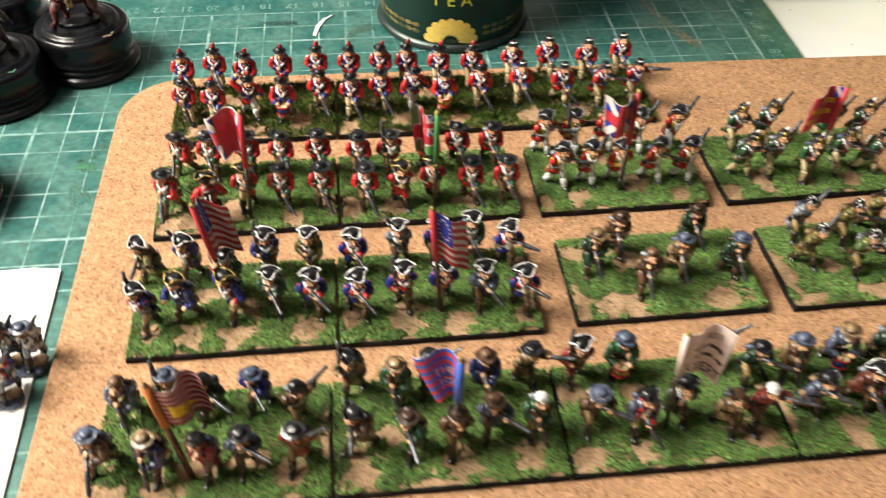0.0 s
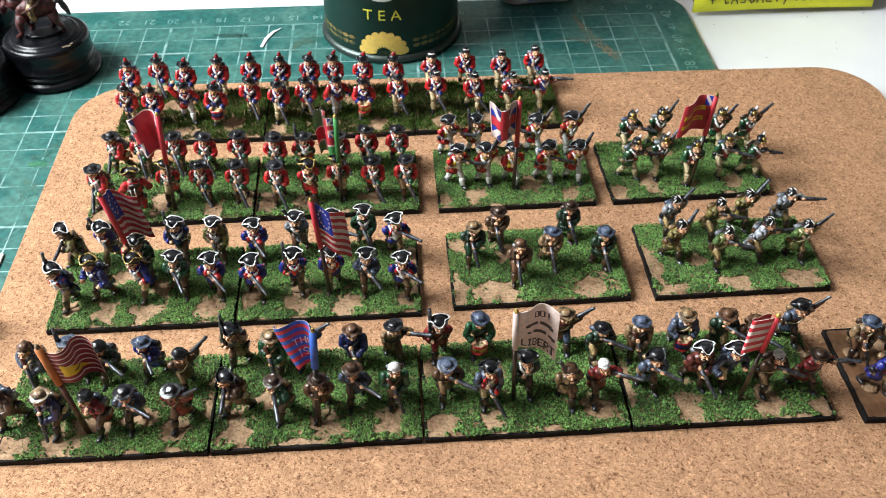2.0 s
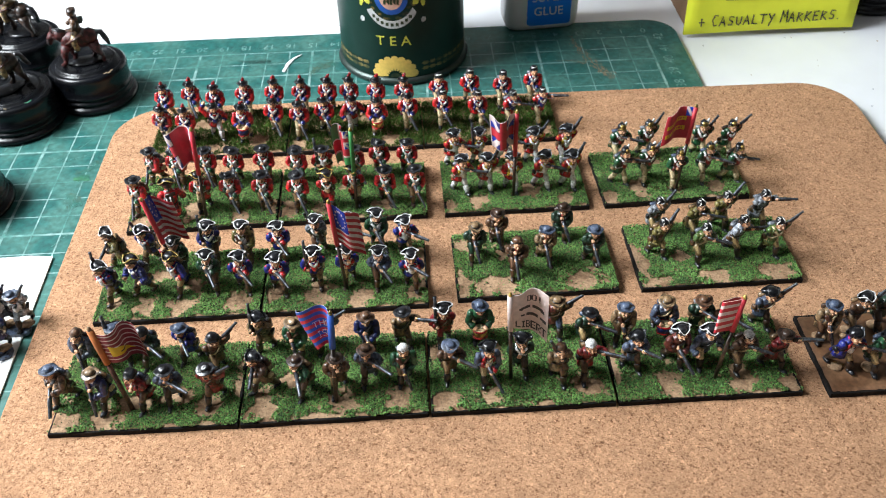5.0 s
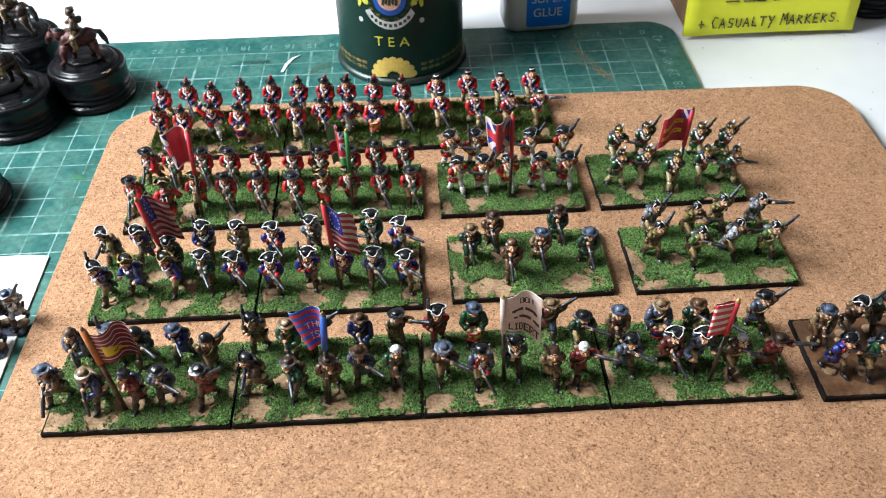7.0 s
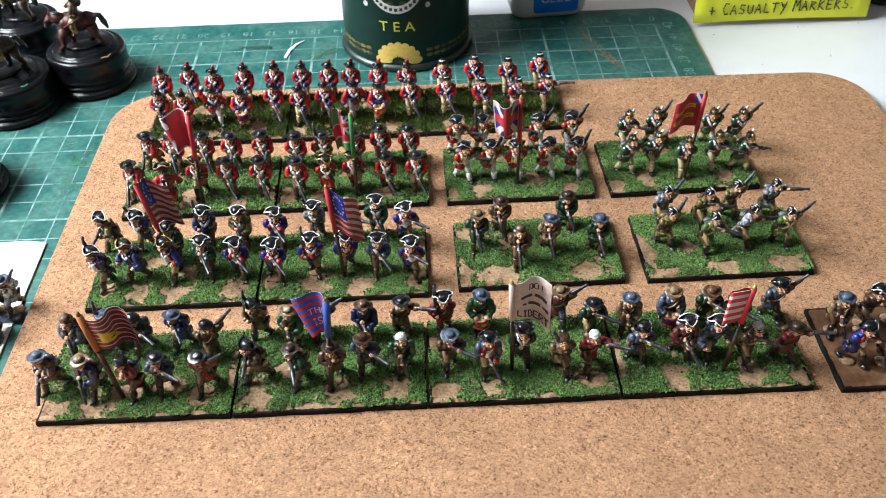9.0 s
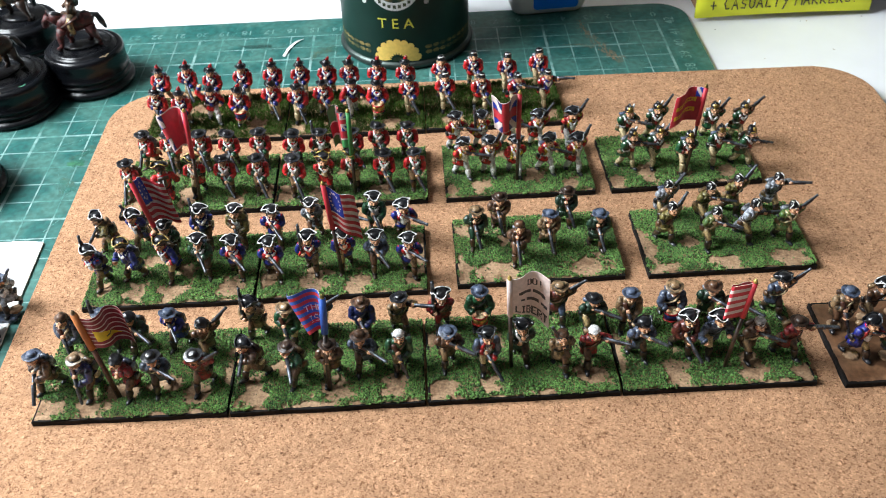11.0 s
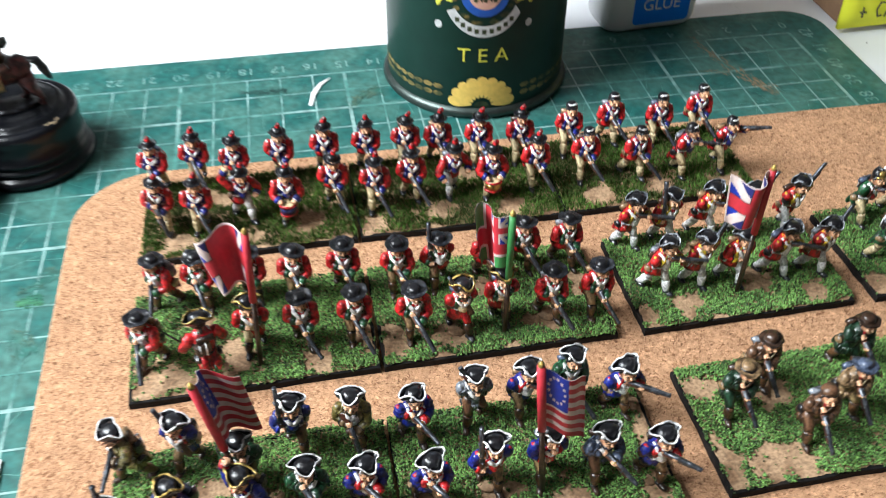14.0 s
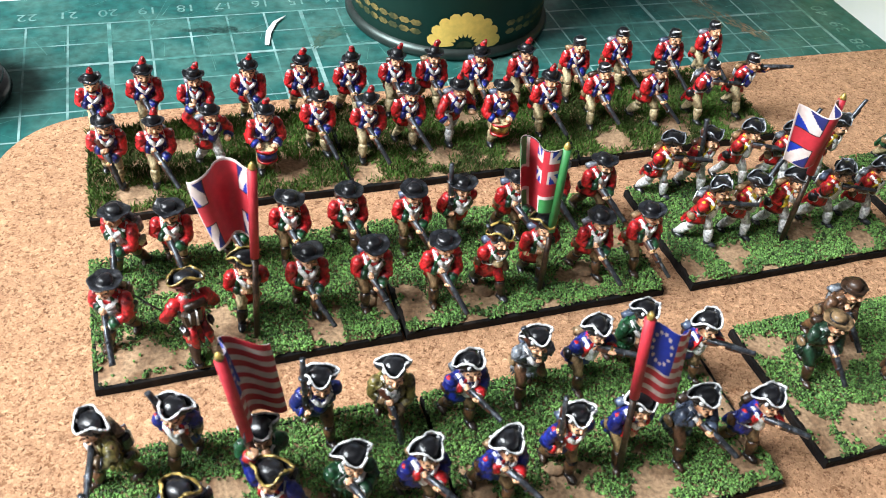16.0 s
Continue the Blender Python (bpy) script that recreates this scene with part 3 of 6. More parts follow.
def tricorn(g, z, lace, seed=0, fine=1.0):
    """A cocked hat: brim folded up into three flaps with a point ahead, a low crown inside, lace round the rim."""
    n = 36
    rnd = random.Random(seed * 13 + 5)
    skew = rnd.uniform(-0.12, 0.12)

    def rim(k, r0, lift):
        t = 2 * math.pi * k / n
        c = math.cos(3 * (t + math.pi / 2 + skew))
        r = r0 * (1.0 + 0.17 * c + 0.05 * c * abs(c))
        low = (0.5 + 0.5 * c) ** 1.5
        return Vector((r * 1.17 * math.cos(t), r * 0.90 * math.sin(t), z + lift * (1.30 - 0.75 * low) - 0.10 * low))
    rings = [[rim(k, r0, h) for k in range(n)] for r0, h in ((1.22, 0.0), (1.48, 0.06), (1.66, 0.55), (1.78, 1.12), (1.64, 1.12), (1.50, 0.70), (1.36, 0.40))]
    verts = [p for ring in rings for p in ring]
    faces = [(i * n + k, i * n + (k + 1) % n, (i + 1) * n + (k + 1) % n, (i + 1) * n + k) for i in range(6) for k in range(n)]
    g.add(verts, faces + [tuple(range(n))[::-1]], "black")
    g.loft([(0, 0.05, z + 0.1, 1.46, 1.40), (0, 0.05, z + 0.75, 1.40, 1.26), (0, 0.05, z + 1.25, 1.20, 1.06), (0, 0.05, z + 1.52, 0.6, 0.5)], "black", 14)
    if lace:
        top = [(rings[3][k % n] + rings[4][k % n]) / 2 + Vector((0, 0, 0.05 + 0.05 * rnd.random())) for k in range(n + 1)]
        g.tube(top, [fine * (0.16 + 0.06 * rnd.random()) for k in range(n + 1)], lace, 6)
    g.oval((-1.15, -1.0, z + 0.72), (0.30, 0.26, 0.42), "white" if lace == "white" else "black", None, 6, 4)


def round_hat(g, z, mat, wide=2.2, plume=None, band=None, droop=0.0, tall=1.0, cocked=0.0, seed=0):
    n = 24
    verts, faces = [], []
    for r0, dz in ((1.1, 0.16), (wide * 0.72, 0.02), (wide * 0.95, 0.10), (wide, 0.04), (wide * 0.97, -0.14), (1.1, -0.15)):
        for k in range(n):
            t = 2 * math.pi * k / n
            wave = 0.26 * noise.noise((math.cos(t) * 1.2, math.sin(t) * 1.2, seed * 3.7)) * (r0 - 1.1)
            lift = cocked * abs(math.cos(t)) * (r0 - 1.0) - droop * (r0 - 1.1) ** 2 * 0.35
            verts.append((r0 * math.cos(t), r0 * math.sin(t), z + dz + lift + 2 * wave))
    for i in range(5):
        for k in range(n):
            faces.append((i * n + k, i * n + (k + 1) % n, (i + 1) * n + (k + 1) % n, (i + 1) * n + k))
    g.add(verts, faces, mat)
    g.loft([(0, 0, z - 0.1, 1.30, 1.32), (0, 0, z + 0.45 * tall, 1.22, 1.25), (0, 0, z + 0.85 * tall, 1.10, 1.12), (0, 0, z + 1.05 * tall, 0.75, 0.76), (0, 0, z + 1.12 * tall, 0.35, 0.35)], mat, 14)
    g.tube([(1.27 * math.cos(k * 0.524), 1.29 * math.sin(k * 0.524), z + 0.14) for k in range(13)], 0.13, band or mat, 5)
    if band:
        g.loft([(0, 0, z + 0.06, 1.40, 1.42), (0, 0, z + 0.34, 1.35, 1.37)], band, 12)
    if plume:
        g.oval((0.35, 0.1, z + 1.75), (0.66, 0.55, 0.95), plume, (0, 18, 0), 9, 6, 0.3)


def headgear(g, kind, z, seed):
    if kind == "tricorn":
        tricorn(g, z, "white", seed, 0.78)
    elif kind == "tricorn_thin":
        tricorn(g, z, "pale_grey", seed, 0.62)
    elif kind == "tricorn_plain":
        tricorn(g, z, None, seed)
    elif kind == "tricorn_gold":
        tricorn(g, z, "gold", seed)
    elif kind == "plume":
        round_hat(g, z, "black", 2.0, "red", None, -0.3, 1.3, 0.25, seed)
    elif kind == "round":
        round_hat(g, z, "black", 2.5, None, None, -0.2, 1.0, 0.10, seed)
    elif kind == "cap":
        g.loft([(0, 0.05, z - 0.25, 1.34, 1.38), (0, 0.05, z + 0.5, 1.36, 1.36), (0, 0.1, z + 1.1, 1.0, 1.0), (0, 0.1, z + 1.35, 0.4, 0.4)], "black", 10)
        g.tube([(-1.2, -0.9, z - 0.1), (0, -1.5, z + 0.1), (1.2, -0.9, z - 0.1)], 0.2, "black", 5)
        g.tube([(-0.9, -0.75, z + 0.95), (0, -1.2, z + 1.1), (0.9, -0.75, z + 0.95)], 0.17, "white", 5)
    elif kind == "striped":
        g.loft([(0, 0.05, z - 0.35, 1.36, 1.4), (0, 0.05, z + 0.35, 1.38, 1.4), (0, 0.1, z + 0.95, 1.05, 1.08), (0, 0.1, z + 1.25, 0.4, 0.4)], "black", 10)
        for s in (-0.75, 0.75):
            g.tube([(s * 1.5, -0.75, z + 0.05), (s, -0.85, z + 0.75), (s * 0.5, -0.1, z + 1.28), (s * 0.8, 0.85, z + 0.8)], 0.20, "white", 5)
        g.tube([(-1.3, -0.55, z - 0.2), (0, -1.55, z - 0.1), (1.3, -0.55, z - 0.2)], 0.18, "white", 5)
    elif kind == "helmet":
        g.loft([(0, 0, z - 0.35, 1.36, 1.42), (0, 0.05, z + 0.5, 1.36, 1.38), (0, 0.1, z + 1.1, 0.95, 1.0), (0, 0.1, z + 1.35, 0.4, 0.4)], "black", 10)
        g.oval((0, -0.85, z + 0.62), (0.95, 0.62, 0.75), "brass", (-14, 0, 0), 9, 6)
        g.tube([(0, -1.15, z + 0.75), (0, -0.5, z + 1.55), (0, 0.7, z + 1.5), (0, 1.4, z + 0.5)], [0.2, 0.36, 0.36, 0.25], "black", 6)
        g.tube([(-1.25, -0.75, z - 0.25), (0, -1.6, z + 0.0), (1.25, -0.75, z - 0.25)], 0.22, "brass", 5)
        g.oval((1.25, 0.25, z + 0.95), (0.42, 0.45, 1.2), "white", (0, 12, 0), 7, 5, 0.2)
    elif kind == "bandage":
        g.oval((0, 0.1, z + 0.1), (1.4, 1.45, 0.95), "white", (8, 0, 0), 9, 6, 0.12)
        g.tube([(-1.3, -0.4, z), (0, -1.45, z - 0.1), (1.3, -0.4, z + 0.1)], 0.3, "white", 6)
    elif kind == "fur":
        g.oval((0, 0.15, z + 0.25), (1.5, 1.55, 1.1), "brown", None, 10, 7, 0.25)
        g.tube([(0.5, 1.3, z), (0.6, 1.9, z - 1.2), (0.5, 2.0, z - 2.3)], [0.45, 0.5, 0.2], "brown", 6)
    elif kind == "kerchief":
        g.oval((0, 0.1, z + 0.1), (1.55, 1.6, 1.2), "black", None, 14, 9, 0.3)
        g.tube([(1.6 * math.cos(k * 0.524), 0.1 + 1.62 * math.sin(k * 0.524), z - 0.2 + 0.1 * (k % 2)) for k in range(13)], 0.28, "black", 6)
    else:
        colour, wide, tall = {"slouch_grey": ("slate", 2.3, 0.95), "slouch_black": ("black", 2.3, 0.9), "slouch_brown": ("brown", 2.35, 1.1),
                              "straw": ("tan", 2.3, 1.0), "slouch_dark": ("dark_brown", 2.2, 1.0)}[kind]
        round_hat(g, z, colour, wide, None, "black" if kind == "straw" else None, 0.25, tall, 0.15, seed)


def figurine(coat, legs, hat, pose_name="charge", facing=None, boots="black", belts="white", waistcoat=None, hair="hair", pack=True,
             fringe=False, extra=None, seed=0):
    """One cast and painted toy soldier, facing -y, its feet at z = 0, in millimetres."""
    rnd = random.Random(seed * 7 + 1)
    g = Geo()
    facing = facing or coat
    jit = lambda s: rnd.uniform(-s, s)
    # puddle of earth under the feet
    g.oval((jit(0.3), 0.2 + jit(0.2), 0.02), (1.9, 1.8, 0.30), "earth", (0, 0, rnd.uniform(0, 90)), 12, 4, 0.15)
    # legs in mid stride, knees bent
    step = rnd.choice((-1, 1)) * rnd.uniform(0.9, 1.5)
    short = hat in ("helmet", "plume", "cap", "tricorn", "tricorn_thin", "round")
    # dark shins carry some of the shade round the feet in their colour
    gaiter = legs if hat in ("helmet", "plume", "cap") or legs == "white" else {"brown": "leather"}.get(boots, "dark_brown")
    for s in (-1, 1):
        f = step * s
        hip = Vector((s * 0.75, 0.35, 6.4))
        knee = Vector((s * 1.0 + jit(0.1), -0.5 - 0.95 * f, 3.6))
        ankle = Vector((s * 1.1 + jit(0.15), -0.2 - 1.5 * f if f > 0 else 0.5 - 1.6 * f, 1.0))
        g.tube([hip, hip.lerp(knee, 0.3), hip.lerp(knee, 0.45), hip.lerp(knee, 0.62), hip.lerp(knee, 0.78), knee], [1.02, 1.08, 0.92, 0.98, 0.82, 0.74], legs, 10)
        g.tube([knee, knee.lerp(ankle, 0.2), knee.lerp(ankle, 0.5), knee.lerp(ankle, 0.8), ankle], [0.74, 0.82, 0.84, 0.62, 0.54], gaiter, 9)
        if gaiter != legs:
            g.tube([knee + Vector((0, 0, 0.04)), knee - Vector((0, 0, 0.14))], 0.83, "black", 8)
        g.tube([(ankle[0], ankle[1], 1.10), (ankle[0], ankle[1], 0.6)], [0.60, 0.68], "black", 7)
        g.oval((ankle[0] + s * 0.12, ankle[1] - 0.55, 0.55), (0.62, 1.2, 0.55), "dark_brown" if boots == "brown" else "black", (0, 0, s * 8), 9, 6)
    # body hunched ahead over the weapon, coat tails, collar
    lean = -0.95
    tail = 5.0 if short else 4.2
    g.loft([(0, 0.55, tail, 2.05, 1.75), (0, 0.45, tail + 0.5, 1.95, 1.62), (0, 0.35, tail + 1.1, 1.78, 1.42), (0, 0.10, 7.0, 1.42, 1.15), (0, -0.15, 7.7, 1.55, 1.22), (0, lean * 0.5, 8.7, 2.0, 1.45),
            (0, lean * 0.75, 9.6, 2.18, 1.46), (0, lean * 0.95, 10.3, 2.08, 1.30), (0, lean, 10.9, 1.45, 1.05), (0, lean - 0.1, 11.3, 0.85, 0.8)], coat, 26, 0.05)
    # black ring below the hem, modelled as the shade under the coat
    g.loft([(0, 0.52, tail - 0.3, 1.80, 1.5), (0, 0.52, tail + 0.05, 2.0, 1.70)], "black", 12)
    for s in (-1, 1):
        g.tube([(s * 0.8, 1.1, 6.9), (s * 1.0, 1.85, 5.4), (s * 0.95, 2.15, 4.4), (s * 0.85, 2.25, 3.7)], [0.55, 0.72, 0.7, 0.42], coat, 8, 0.6)
        g.tube([(s * 0.50, 1.95, 5.2), (s * 0.45, 2.5, 3.8)], [0.2, 0.36], facing, 5)
        # black oval fills the armpit with painted shade
        g.oval((s * 1.82, lean * 0.6 - 0.05, 8.7), (0.42, 0.95, 1.15), "black", None, 8, 6)
    if waistcoat or facing != coat:
        g.oval((0, lean * 0.8 - 0.78, 8.8), (1.12, 0.88, 2.0), waistcoat or "white", (-14, 0, 0), 10, 8)
        for s in (-1, 1):
            g.tube([(s * 0.5, lean - 1.0, 10.85), (s * 1.12, lean - 1.12, 10.0), (s * 1.25, lean * 0.75 - 1.22, 9.2), (s * 1.12, lean * 0.5 - 1.20, 8.2), (s * 0.85, -1.05, 7.0)], [0.26, 0.42, 0.44, 0.38, 0.20], facing, 7, 0.6)
            # black lining beside the lapel, deepening the crease by colour
            g.tube([(s * 0.72, lean - 1.2, 10.5), (s * 0.62, lean * 0.75 - 1.5, 9.2), (s * 0.5, -1.2, 7.3)], 0.10, "black", 5)
    g.loft([(0, lean, 10.75, 1.12, 1.02), (0, lean - 0.05, 11.1, 1.06, 0.98), (0, lean - 0.1, 11.3, 0.92, 0.88)], facing, 11)
    g.oval((0, lean - 0.95, 10.65), (0.70, 0.42, 0.70), "white" if belts or hat == "tricorn" else rnd.choice(("white", "cream", "dark_red", "tan")), None, 8, 6)
    g.loft([(0, 0.10, 6.85, 1.54, 1.26), (0, 0.05, 7.30, 1.52, 1.26)], "black" if belts else "dark_brown", 12)
    if belts:
        for s in (-1, 1):
            g.tube([(s * 1.35, lean + 0.2, 11.0), (s * 1.2, lean - 1.05, 10.35), (s * 0.65, lean - 1.5, 9.6), (s * 0.02, lean - 1.45, 8.9), (-s * 0.65, lean * 0.5 - 1.45, 8.2), (-s * 1.15, lean * 0.4 - 1.15, 7.6), (-s * 1.65, -0.1, 7.0)], 0.38 if short else 0.33, belts, 6, 0.5)
            if coat in ("brown", "tan", "olive", "dark_brown", "slate", "maroon", "grey", "pale_grey"):
                break
    else:
        g.tube([(1.4, lean, 11.0), (1.1, lean - 1.15, 10.2), (0.3, lean - 1.5, 9.2), (-0.7, lean * 0.5 - 1.4, 8.0), (-1.6, -0.5, 7.0)], 0.27, rnd.choice(("leather", "black", "cream")), 6, 0.6)
    if fringe:
        for k in range(22):
            t = 2 * math.pi * k / 22 + jit(0.08)
            g.tube([(1.62 * math.cos(t), 0.4 + 1.42 * math.sin(t), 5.6), (1.98 * math.cos(t), 0.5 + 1.72 * math.sin(t), 4.3 + jit(0.2))], [0.32, 0.14], coat, 5)
        for s in (-1, 1):
            for k in range(5):
                g.tube([(s * 1.2, lean - 0.9 + 0.45 * k, 10.75), (s * 2.25, lean - 1.0 + 0.5 * k, 9.9 + jit(0.1))], [0.30, 0.12], coat, 5)
    # kit on the back and hip
    if pack:
        g.box((0.7, 2.05 + lean, 8.9), (2.7, 1.4, 2.5), rnd.choice(("dark_brown", "black", "leather", "grey")), (8, 0, 10 + jit(6)), 0.3)
        for q in (-0.55, 0.55):
            g.tube([(0.7 + q, 1.3 + lean, 10.25), (0.75 + q, 2.85 + lean, 10.0), (0.8 + q, 2.95 + lean, 7.7)], 0.17, "white" if belts else "leather", 5)
        g.tube([(-1.5, 1.75 + lean, 10.55), (0, 1.85 + lean, 10.62), (1.5, 1.75 + lean, 10.5)], 0.58, rnd.choice(("grey", "tan", "dark_brown", "slate")), 8)
    g.box((1.95, 0.9, 6.4), (0.8, 1.5, 1.4), rnd.choice(("black", "black", "leather", "cream")), (0, 8, 10), 0.25)
    g.oval((-2.0, 0.7, 6.5), (0.45, 0.85, 0.8), rnd.choice(("leather", "tan", "black")), None, 8, 6)
    body_end = len(g.v)
    # head, bent over the weapon
    hz, hy = 12.25, lean - 0.75
    g.tube([(0, lean, 10.9), (0, hy + 0.2, 11.8)], 0.68, "flesh", 8)
    g.oval((0, hy - 0.1, hz - 0.1), (1.12, 1.22, 1.36), "flesh", (14, 0, 0), 12, 9)
    # dark band across the eyes stands for the brow's shadow
    g.tube([(-0.85, hy - 0.72, hz + 0.36), (0, hy - 1.10, hz + 0.40), (0.85, hy - 0.72, hz + 0.36)], 0.17, "dark_brown", 5)
    # black ring paints in the shade below the hat brim
    g.loft([(0, hy + 0.15, hz + 0.5, 1.2, 1.22), (0, hy + 0.2, hz + 0.95, 1.2, 1.22)], "black", 12)
    g.tube([(0, hy - 1.12, hz + 0.15), (0, hy - 1.52, hz - 0.28), (0, hy - 1.28, hz - 0.42)], [0.16, 0.24, 0.2], "flesh", 6)
    for s in (-1, 1):
        g.oval((s * 0.44, hy - 1.07, hz + 0.14), (0.26, 0.20, 0.14), "hair", None, 6, 4)
        g.oval((s * 0.62, hy - 0.92, hz - 0.28), (0.36, 0.34, 0.30), "flesh", None, 7, 5)
        g.oval((s * 1.02, hy + 0.1, hz), (0.18, 0.28, 0.38), "flesh", None, 6, 4)
        g.tube([(s * 1.0, hy + 0.1, hz + 0.4), (s * 1.05, hy + 0.25, hz - 0.3)], [0.28, 0.2], hair, 6)
    g.tube([(-0.36, hy - 1.12, hz - 0.68), (0.36, hy - 1.12, hz - 0.68)], 0.10, "maroon", 4)
    g.oval((0, hy - 0.85, hz - 1.02), (0.5, 0.42, 0.3), "flesh", None, 7, 5)
    if rnd.random() < 0.3:
        g.oval((0, hy - 0.85, hz - 0.85), (0.7, 0.5, 0.45), hair, None, 7, 5, 0.15)
    g.oval((0, hy + 0.4, hz + 0.2), (1.18, 1.08, 1.15), hair, None, 10, 7)
    g.tube([(0, hy + 1.25, hz - 0.1), (0, hy + 1.5, hz - 1.1)], [0.4, 0.2], hair, 6)
    n0 = len(g.v)
    headgear(g, hat, 13.1, seed)
    big = 1.0 if "tricorn" in hat else 0.88
    tip = Matrix.Translation((0, hy + 0.25, 13.15)) @ Euler((radians(1 + jit(6)), radians(jit(7)), radians(jit(14)))).to_matrix().to_4x4() @ Matrix.Diagonal((big, big, 0.94, 1)) @ Matrix.Translation((0, 0, -13.1))
    for i in range(n0, len(g.v)):
        g.v[i] = tuple((tip @ (Vector(g.v[i]) / MM)) * MM)
    head_end = len(g.v)
    # arms and what they hold
    poses = {
        "charge": ((-1.4, -0.8, 9.7), (1.9 + jit(0.6), -7.2, 3.2 + jit(0.5)), 0.24, 0.47),
        "level": ((-1.7, -0.5, 10.0), (4.6 + jit(1), -6.4, 9.3), 0.22, 0.50),
        "aim_right": ((-0.6, -1.0, 11.0), (6.6, -6.2, 11.9 + jit(0.6)), 0.22, 0.45),
        "raised": ((-1.4, -1.7, 9.0), (5.8, -1.8, 15.2 + jit(0.5)), 0.28, 0.52),
        "high": ((-1.3, -1.9, 7.8), (4.0 + jit(0.4), -1.7, 16.6 + jit(0.5)), 0.32, 0.52),
        "port": ((1.9, -2.1, 6.2), (-2.6, -1.7, 16.0), 0.35, 0.62),
        "carry": ((-1.7, -2.0, 6.4), (-1.9, -0.8, 17.0), 0.1, 0.42),
        "aim": ((-0.8, -1.0, 11.0), (0.3 + jit(0.5), -6.9, 4.6), 0.20, 0.44),
        "present": ((-1.3, -0.7, 10.2), (2.3 + jit(0.8), -7.4, 7.4 + jit(0.5)), 0.22, 0.48),
        "trail": ((-1.0, -2.2, 10.4), (1.0, -4.6, 1.8), 0.25, 0.5),
        "pole": ((0.0, -2.2, 3.0), (0.0, -2.2, 14.0), 0.45, 0.66),
        "drum": ((-1.3, -3.1, 6.8), (1.3, -3.1, 6.8), 0.0, 1.0),
        "sword": ((-2.9, -2.9, 6.5), (2.6, -2.6, 7.2), 0.0, 1.0),
        "wave": ((-2.4, -0.6, 14.6), (2.2, -2.6, 7.4), 0.0, 1.0)}
    a, b, r1, r2 = poses[pose_name]
    a, b = Vector(a), Vector(b)
    right, left = a.lerp(b, r1), a.lerp(b, r2)
    if pose_name == "pole":
        right, left = Vector((-0.5, -2.1, 7.9)), Vector((0.4, -2.2, 9.7))
    for s, palm in ((-1, right), (1, left)):
        shoulder = Vector((s * 2.12, lean + 0.05, 10.1))
        mid = (shoulder + palm) / 2
        elbow = mid + Vector((s * 1.25, 0.6, -0.8 if palm.z < 11.5 else -0.2))
        up, low = [shoulder.lerp(elbow, t) for t in (0.0, 0.2, 0.38, 0.52, 0.68, 0.82, 1.0)], [elbow.lerp(palm, t) for t in (0.14, 0.26, 0.38, 0.50)]
        g.oval(shoulder, (0.90, 0.92, 0.90), coat, None, 10, 7)
        g.tube(up + low, [0.90, 0.96, 0.82, 0.93, 0.76, 0.88, 0.72, 0.84, 0.68, 0.78, 0.64], coat, 11)
        # black lining above the cuff, the joint's shade put in as paint
        g.tube([elbow.lerp(palm, 0.44), elbow.lerp(palm, 0.50)], 0.83, "black", 9)
        g.tube([elbow.lerp(palm, 0.50), elbow.lerp(palm, 0.66), elbow.lerp(palm, 0.82)], [0.84, 0.90, 0.76], facing, 9)
        g.tube([elbow.lerp(palm, 0.82), elbow.lerp(palm, 0.90)], 0.60, "black" if facing == coat else "white", 7)
        g.oval(palm, (0.62, 0.62, 0.58), "flesh", None, 9, 7)
        for k in range(3):
            g.oval(palm + Vector((0.26 * (k - 1), -0.42, 0.12)), (0.15, 0.32, 0.22), "flesh", None, 6, 4)
        if hat in ("helmet", "plume", "cap", "tricorn", "tricorn_thin") and facing != coat:
            g.oval(shoulder + Vector((s * 0.2, 0, 0.62)), (0.5, 0.45, 0.25), "white" if "tricorn" not in hat else facing, None, 7, 4)
    arms_end = len(g.v)
    for i in list(range(body_end)) + list(range(head_end, arms_end)):
        g.v[i] = (g.v[i][0] * 0.94, g.v[i][1], g.v[i][2])
    if pose_name == "drum":
        g.loft([(0, -2.6, 3.6, 1.75, 1.6), (0, -2.6, 4.0, 1.78, 1.63)], "red", 14)
        g.loft([(0, -2.6, 4.0, 1.65, 1.5), (0, -2.6, 5.8, 1.65, 1.5)], "brass" if seed % 2 else "navy", 14)
        g.loft([(0, -2.6, 5.8, 1.78, 1.63), (0, -2.6, 6.2, 1.75, 1.6)], "red", 14)
        g.loft([(0, -2.6, 6.2, 1.5, 1.4), (0, -2.6, 6.26, 1.45, 1.35)], "cream", 14)
        for s in (-1, 1):
            g.tube([(s * 1.3, -3.0, 6.9), (s * 0.3, -2.9, 6.5)], [0.13, 0.10], "tan", 5)
    elif pose_name == "sword":
        g.tube([left, left + Vector((1.8, -1.6, 1.6)), left + Vector((3.2, -2.4, 3.6))], [0.16, 0.2, 0.05], "steel", 5, 0.45)
        g.oval(left, (0.62, 0.62, 0.3), "brass", None, 7, 5)
    elif pose_name == "wave":
        g.tube([right, right + Vector((-0.5, -0.4, 2.6)), right + Vector((-0.4, -0.4, 4.6))], [0.16, 0.2, 0.05], "steel", 5, 0.45)
        g.oval(right, (0.62, 0.62, 0.3), "brass", None, 7, 5)
    elif pose_name != "pole":
        musket(g, a, b, extra == "bayonet")
    for i, p in enumerate(g.v):
        q = Vector(p) / MM
